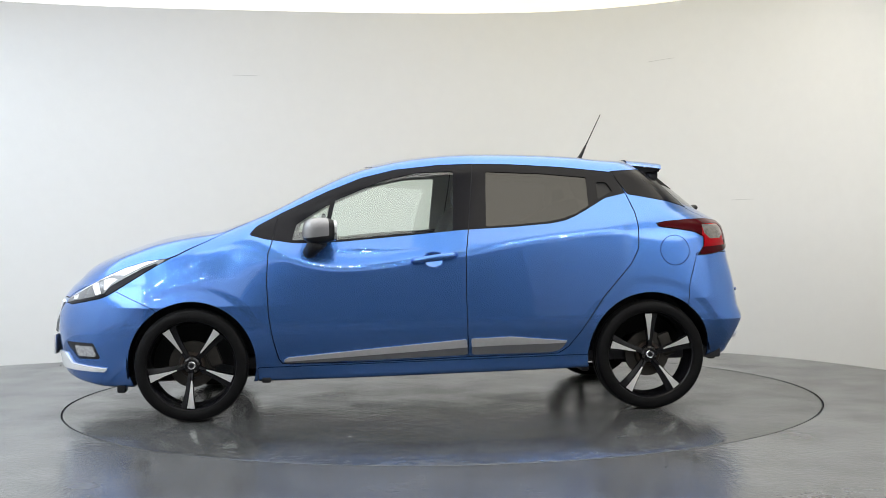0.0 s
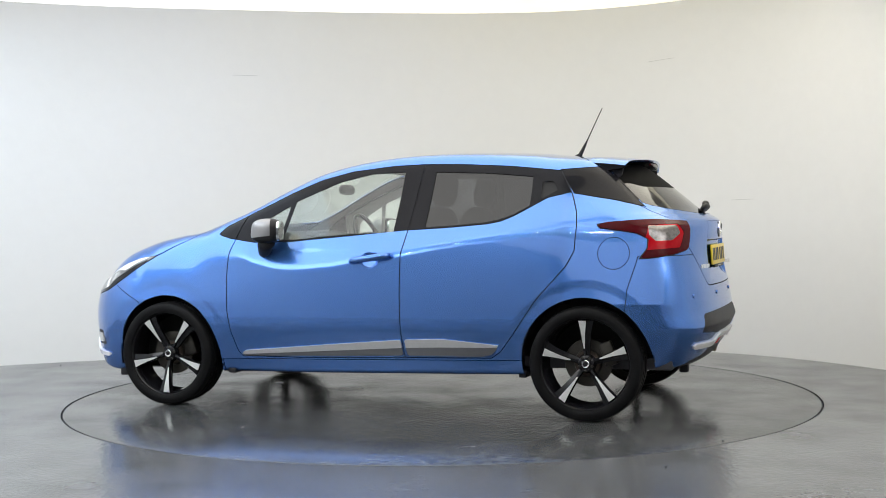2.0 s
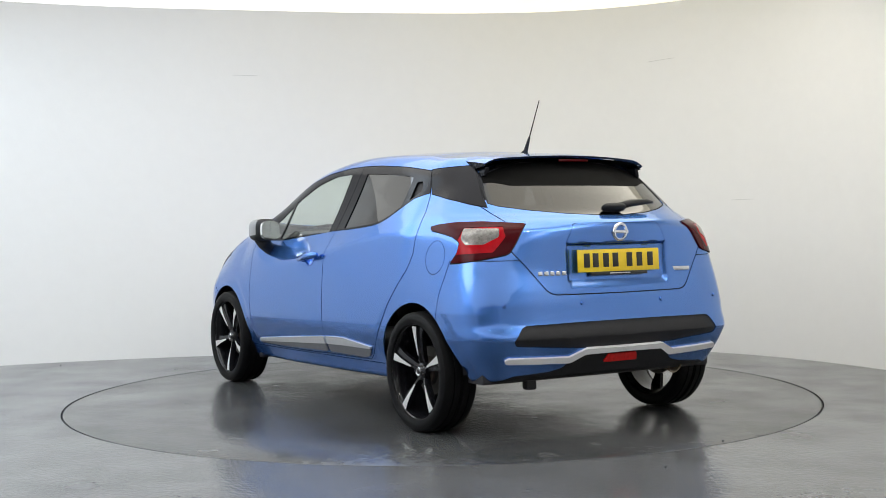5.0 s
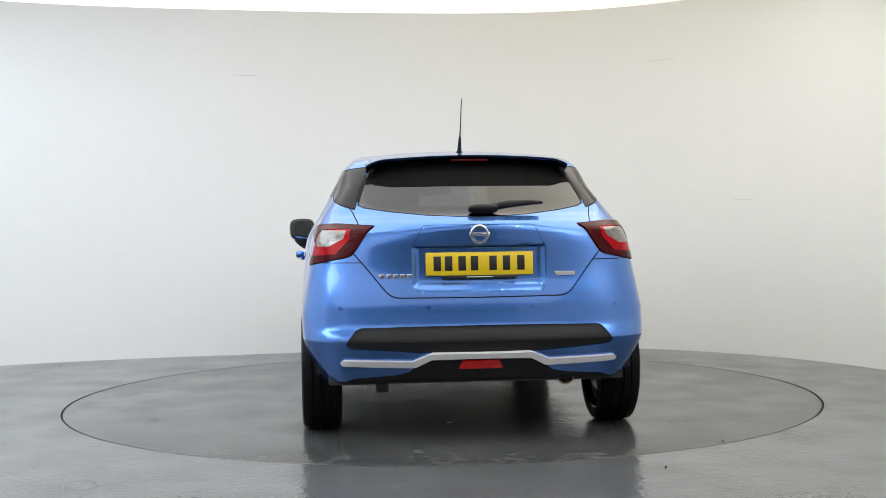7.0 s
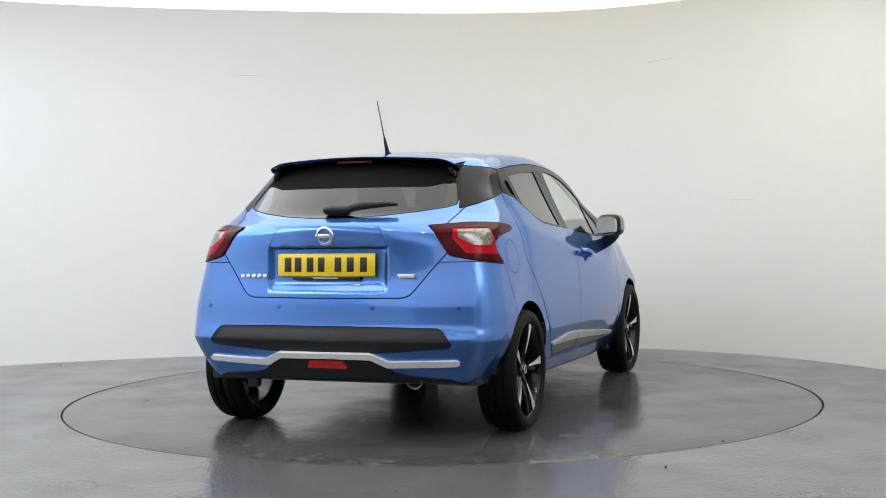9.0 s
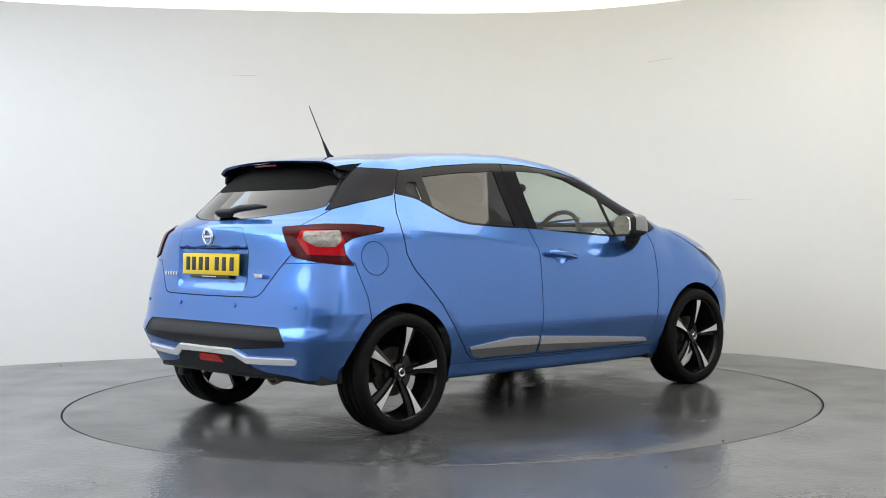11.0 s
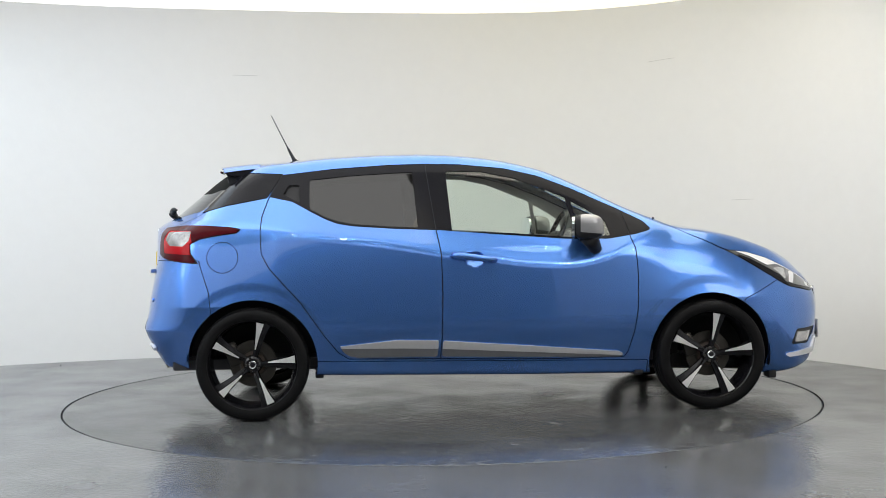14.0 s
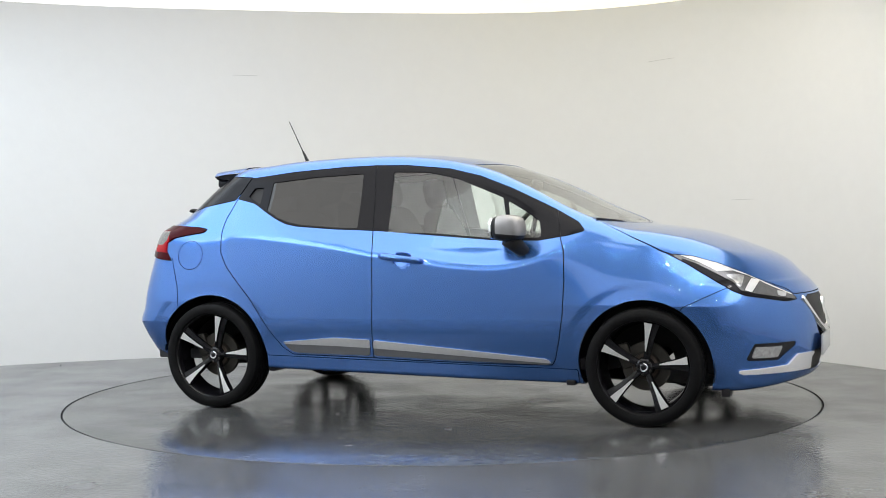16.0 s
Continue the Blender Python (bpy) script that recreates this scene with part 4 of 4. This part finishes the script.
for side in (1, -1):
    me = prism_mesh("window_fin", [(-1.20, 1.345), (-1.20, 1.315), (-1.35, 1.280), (-1.400, 1.292), (-1.405, 1.318), (-1.405, 1.338)], 1, -0.012, 0.012, TRIM, 0.004)
    for v in me.vertices:
        v.co.y += 0.552 - 0.30 * (v.co.z - 1.13) - 0.10 * max(0, -v.co.x - 1.45)
        v.co.y *= side
    part("window_fin", me, car, "gloss black fin beside rear window")

# roof aerial
aerial = part("aerial", tube_mesh("aerial", [(-1.035, 0, 1.428), (-1.05, 0, 1.447), (-1.085, 0, 1.515), (-1.09, 0, 1.525), (-1.182, 0, 1.713)], [0.022, 0.012, 0.0065, 0.0035, 0.0025], PLASTIC), car)

# door mirrors
for side in (1, -1):
    me = pillow_mesh("mirror_housing", (0.162, 0.158, 0.136), PLASTIC, 3.8, lean=(-0.10, 0.0))
    for v in me.vertices:
        v.co.y *= 1 - 2.6 * max(0.0, v.co.x + 0.02)
        v.co.z *= 1 - 1.2 * max(0.0, v.co.x)
    house = part("mirror", me, car, "door mirror with satin silver cap", pose(0.568, side * 0.880, 1.022, 0, 0, side * 14))
    bm = bmesh.new()
    bm.from_mesh(me)
    bmesh.ops.bisect_plane(bm, geom=bm.verts[:] + bm.edges[:] + bm.faces[:], plane_co=(0, 0, -0.028), plane_no=(-0.1, 0, -1), clear_outer=True)
    bmesh.ops.bisect_plane(bm, geom=bm.verts[:] + bm.edges[:] + bm.faces[:], plane_co=(-0.035, 0, 0), plane_no=(-1, 0, 0), clear_outer=True)
    for v in bm.verts:
        v.co += v.co.normalized() * 0.004
    part("cap", from_bm("cap", bm, CAP), house, "satin silver mirror cap")
    part("glass", prism_mesh("glass", [(0.070 * math.copysign(abs(math.cos(a)) ** 0.6, math.cos(a)), 0.058 * math.copysign(abs(math.sin(a)) ** 0.6, math.sin(a))) for a in np.linspace(0, 2 * math.pi, 33)[:-1]], 0, -0.0835, -0.070, MIRROR, 0), house)
    part("arm", tube_mesh("arm", [(0.0, 0.0, -0.05), (0.02, -side * 0.03, -0.085), (0.035, -side * 0.09, -0.125), (0.035, -side * 0.14, -0.145)], [0.052, 0.042, 0.036, 0.044], PLASTIC, 14), house)

# door handles
for k, side in enumerate((1, -1)):
    pts = [(0.062, 0.857, 0.848), (0.045, 0.876, 0.852), (-0.06, 0.890, 0.866), (-0.15, 0.886, 0.877), (-0.178, 0.866, 0.880)]
    me = tube_mesh("handle", [(x, side * y, z) for x, y, z in pts], [0.012, 0.017, 0.019, 0.020, 0.015], PAINT, 12)
    part("handle", me, doors_f[k])
    part("lock", revolve_mesh("lock", [(0.0005, 0.004), (0.007, 0.004), (0.009, 0)], CHROME, 16), doors_f[k], m=pose(-0.145, side * 0.900, 0.877) @ Matrix.Diagonal((1, side, 1, 1)))

# tailgate fittings: emblem, number plate, badges, wiper, latch strip
emblem = part("emblem", revolve_mesh("emblem", [(0.030, -0.004), (0.034, 0.006), (0.041, 0.007), (0.046, 0.004), (0.047, -0.004)], CHROME, 40, 60), car, "round chrome emblem", pose(-1.855, 0, 1.000, 0, 0, 90) @ pose(0, 0, 0, -6, 0, 0))
part("emblem_bar", box_mesh("emblem_bar", (0.102, 0.010, 0.018), CHROME, 0.004), emblem)
plate = part("number_plate", prism_mesh("number_plate", [(0.26 * sx, 0.0555 * sz) for sx, sz in ((-1, -1), (1, -1), (1, 1), (-1, 1))], 0, -0.004, 0.004, YELLOW, 0.003), car, "yellow rear number plate with black bars", pose(-1.842, 0, 0.859, 0, 3, 0))
for y in (0.205, 0.150, 0.085, 0.025, -0.065, -0.130, -0.200):
    part("plate_bar", box_mesh("plate_bar", (0.003, 0.036, 0.070), PLATE_BLACK, 0.001), plate, m=pose(-0.0045, y, 0.002))
part("plate_foot", box_mesh("plate_foot", (0.012, 0.36, 0.018), PLATE_BLACK, 0.004), plate, m=pose(0.0, 0, -0.064))
part("plate_foot_bar", box_mesh("plate_foot_bar", (0.003, 0.13, 0.005), SATIN, 0.001), plate, m=pose(-0.0065, 0, -0.064))
for j, y in enumerate((0.470, 0.437, 0.405, 0.372, 0.338)):
    part("badge_bar", box_mesh("badge_bar", (0.005, 0.024, 0.022), CHROME, 0.002), gate, m=pose(-1.852 + 0.13 * y * y + 0.3 * y ** 6, y, 0.803, 0, 0, math.degrees(-0.5 * y)))
part("badge_bar", box_mesh("badge_bar", (0.004, 0.155, 0.020), SATIN, 0.0015), gate, "pale silver badge bar", pose(-1.832, -0.388, 0.806, 0, 0, -11))
wiper = part("rear_wiper", pillow_mesh("rear_wiper", (0.034, 0.15, 0.052), PLASTIC, 3, turn=Matrix.Rotation(radians(-45), 3, "Y")), gate, "black rear wiper", pose(-1.770, -0.03, 1.122))
part("wiper_arm", tube_mesh("wiper_arm", [(0.008, -0.03, 0.004), (0.012, -0.12, 0.022), (0.034, -0.24, 0.030), (0.052, -0.30, 0.028)], [0.018, 0.019, 0.014, 0.007], PLASTIC, 8), wiper)
part("wiper_blade", tube_mesh("wiper_blade", [(0.012, 0.04, 0.0), (0.014, -0.12, 0.012), (0.055, -0.29, 0.028)], [0.008, 0.009, 0.006], RUBBER, 8), wiper)
for y in (0.672, 0.252, -0.252, -0.672):
    x = -1.874 + 0.09 * y * y + 0.30 * y ** 6
    part("parking_sensor", revolve_mesh("parking_sensor", [(0.0005, 0.002), (0.008, 0.002), (0.0095, 0.0), (0.011, -0.004)], PAINT, 20, 40), bumper_r, m=pose(x - 0.003, y, 0.655, 0, 0, 90 - math.degrees(math.atan(0.5 * y))))
pipe = part("exhaust_pipe", revolve_mesh("exhaust_pipe", [(0.036, -0.18), (0.037, 0.0), (0.042, 0.003), (0.044, 0.0), (0.042, -0.18)], EXHAUST, 32, 50), car, "dull steel exhaust tip", pose(-1.775, -0.425, 0.297, 0, 0, 90) @ pose(0, 0, 0, -14, 0, 0))
part("silencer", pillow_mesh("silencer", (0.22, 0.62, 0.13), PLASTIC, 3), car, m=pose(-1.66, -0.12, 0.36))
part("tow_cover", box_mesh("tow_cover", (0.10, 0.8, 0.05), PLASTIC, 0.012), car, m=pose(-1.74, 0.0, 0.350))
part("hanger", box_mesh("hanger", (0.05, 0.06, 0.07), PLASTIC, 0.012), car, m=pose(-1.72, 0.47, 0.268))
part("rear_axle", tube_mesh("rear_axle", [(-WB, -0.68, 0.28), (-WB + 0.06, -0.4, 0.26), (-WB + 0.06, 0.4, 0.26), (-WB, 0.68, 0.28)], [0.045] * 4, PLASTIC), car)

# splash guards, front wipers, front plate, grille strip
for wx, wy, z0, size in ((1.655, 0.66, 0.172, (0.045, 0.10, 0.045)), (0.865, 0.68, 0.208, (0.05, 0.20, 0.03)), (-0.905, 0.68, 0.236, (0.045, 0.20, 0.04))):
    for side in (1, -1):
        part("splash_guard", box_mesh("splash_guard", size, PLASTIC, 0.008), car, m=pose(wx, side * wy, z0))
for y in (0.32, -0.22):
    blade = part("front_wiper", tube_mesh("front_wiper", [(1.085, y, 1.030), (1.045, y - 0.18, 1.052), (0.985, y - 0.44, 1.068)], [0.010, 0.008, 0.005], PLASTIC, 8), car, "black windscreen wiper")
part("front_plate", box_mesh("front_plate", (0.012, 0.52, 0.111), SATIN, 0.004), bumper_f, "white front number plate", pose(2.094, 0, 0.385))
for side in (1, -1):
    part("grille_strip", tube_mesh("grille_strip", [(2.005, side * 0.40, 0.645), (2.062, side * 0.27, 0.52), (2.088, side * 0.17, 0.468), (2.100, 0.0, 0.462)], [0.014, 0.02, 0.02, 0.018], CHROME, 10), car, "chrome grille strip")
part("grille_emblem", revolve_mesh("grille_emblem", [(0.0005, 0.01), (0.045, 0.01), (0.055, 0.004), (0.056, -0.01)], CHROME, 32, 50), car, "round chrome emblem", pose(2.078, 0, 0.575, 0, 0, -90))

# cabin
part("cabin_floor", box_mesh("cabin_floor", (2.7, 1.46, 0.06), CABIN, 0.01), car, m=pose(-0.35, 0, 0.30))
part("dashboard", pillow_mesh("dashboard", (0.46, 1.36, 0.34), CABIN, 5), car, m=pose(0.83, 0, 0.845))
part("load_cover", box_mesh("load_cover", (0.42, 1.16, 0.03), CABIN, 0.01), car, m=pose(-1.48, 0, 0.97))
part("steering_wheel", revolve_mesh("steering_wheel", [(0.17 + 0.014 * math.cos(a), 0.014 * math.sin(a)) for a in np.linspace(0, 2 * math.pi, 13)], PLASTIC, 40, 60), car, m=pose(0.47, -0.36, 0.955, 0, 0, 90) @ pose(0, 0, 0, 24, 0, 0))
part("steering_boss", pillow_mesh("steering_boss", (0.30, 0.05, 0.09), PLASTIC, 3), car, m=pose(0.475, -0.36, 0.955, 0, 0, 90) @ pose(0, 0, 0, 24, 0, 0))
for y in (0.37, -0.37):
    seat = part("front_seat", pillow_mesh("front_seat", (0.50, 0.50, 0.20), CABIN, 4), car, "dark cloth front seat", pose(0.05, y, 0.56))
    part("backrest", pillow_mesh("backrest", (0.17, 0.48, 0.64), CABIN, 3.5, turn=Matrix.Rotation(radians(-17), 3, "Y")), seat, m=pose(-0.27, 0, 0.28))
    part("headrest", pillow_mesh("headrest", (0.10, 0.25, 0.19), CABIN, 3, turn=Matrix.Rotation(radians(-12), 3, "Y")), seat, m=pose(-0.385, 0, 0.68))
bench = part("rear_seat", pillow_mesh("rear_seat", (0.50, 1.26, 0.20), CABIN, 5), car, "dark cloth rear seat", pose(-0.82, 0, 0.58))
part("backrest", pillow_mesh("backrest", (0.16, 1.24, 0.60), CABIN, 5, turn=Matrix.Rotation(radians(-20), 3, "Y")), bench, m=pose(-0.32, 0, 0.27))
for y in (0.36, -0.36):
    part("headrest", pillow_mesh("headrest", (0.09, 0.24, 0.15), CABIN, 3), bench, m=pose(-0.42, y, 0.60))
part("inner_mirror", pillow_mesh("inner_mirror", (0.03, 0.22, 0.065), PLASTIC, 3), car, m=pose(0.46, 0, 1.27))

# ---------------------------------------------------------------- motion
SPIN = [(0.0, 185.42), (0.5, 179.24), (1.0, 172.95), (1.5, 166.55), (2.0, 160.02), (2.5, 153.45), (3.0, 146.90), (3.5, 140.52), (4.0, 134.15), (4.5, 127.77), (5.0, 121.38), (5.5, 114.95), (6.0, 108.48),
        (6.5, 102.03), (7.0, 95.58), (7.5, 89.12), (8.0, 82.62), (8.5, 76.15), (9.0, 69.68), (9.5, 63.20), (10.0, 56.65), (10.5, 50.1), (11.0, 43.52), (11.5, 36.93), (12.0, 30.35), (12.5, 23.82),
        (13.0, 17.30), (13.5, 10.93), (14.0, 4.63), (14.5, -1.67), (15.0, -8.03), (15.5, -14.50), (16.0, -21.15)]
OFFSET = Vector((0.170, -0.0255, 0))


def motions():
    rows = [(t, pose(0, 0, 0, 0, 0, a)) for t, a in SPIN]
    walk(turntable, rows)
    walk(car, [(t, m @ Matrix.Translation(OFFSET)) for t, m in rows])


motions()
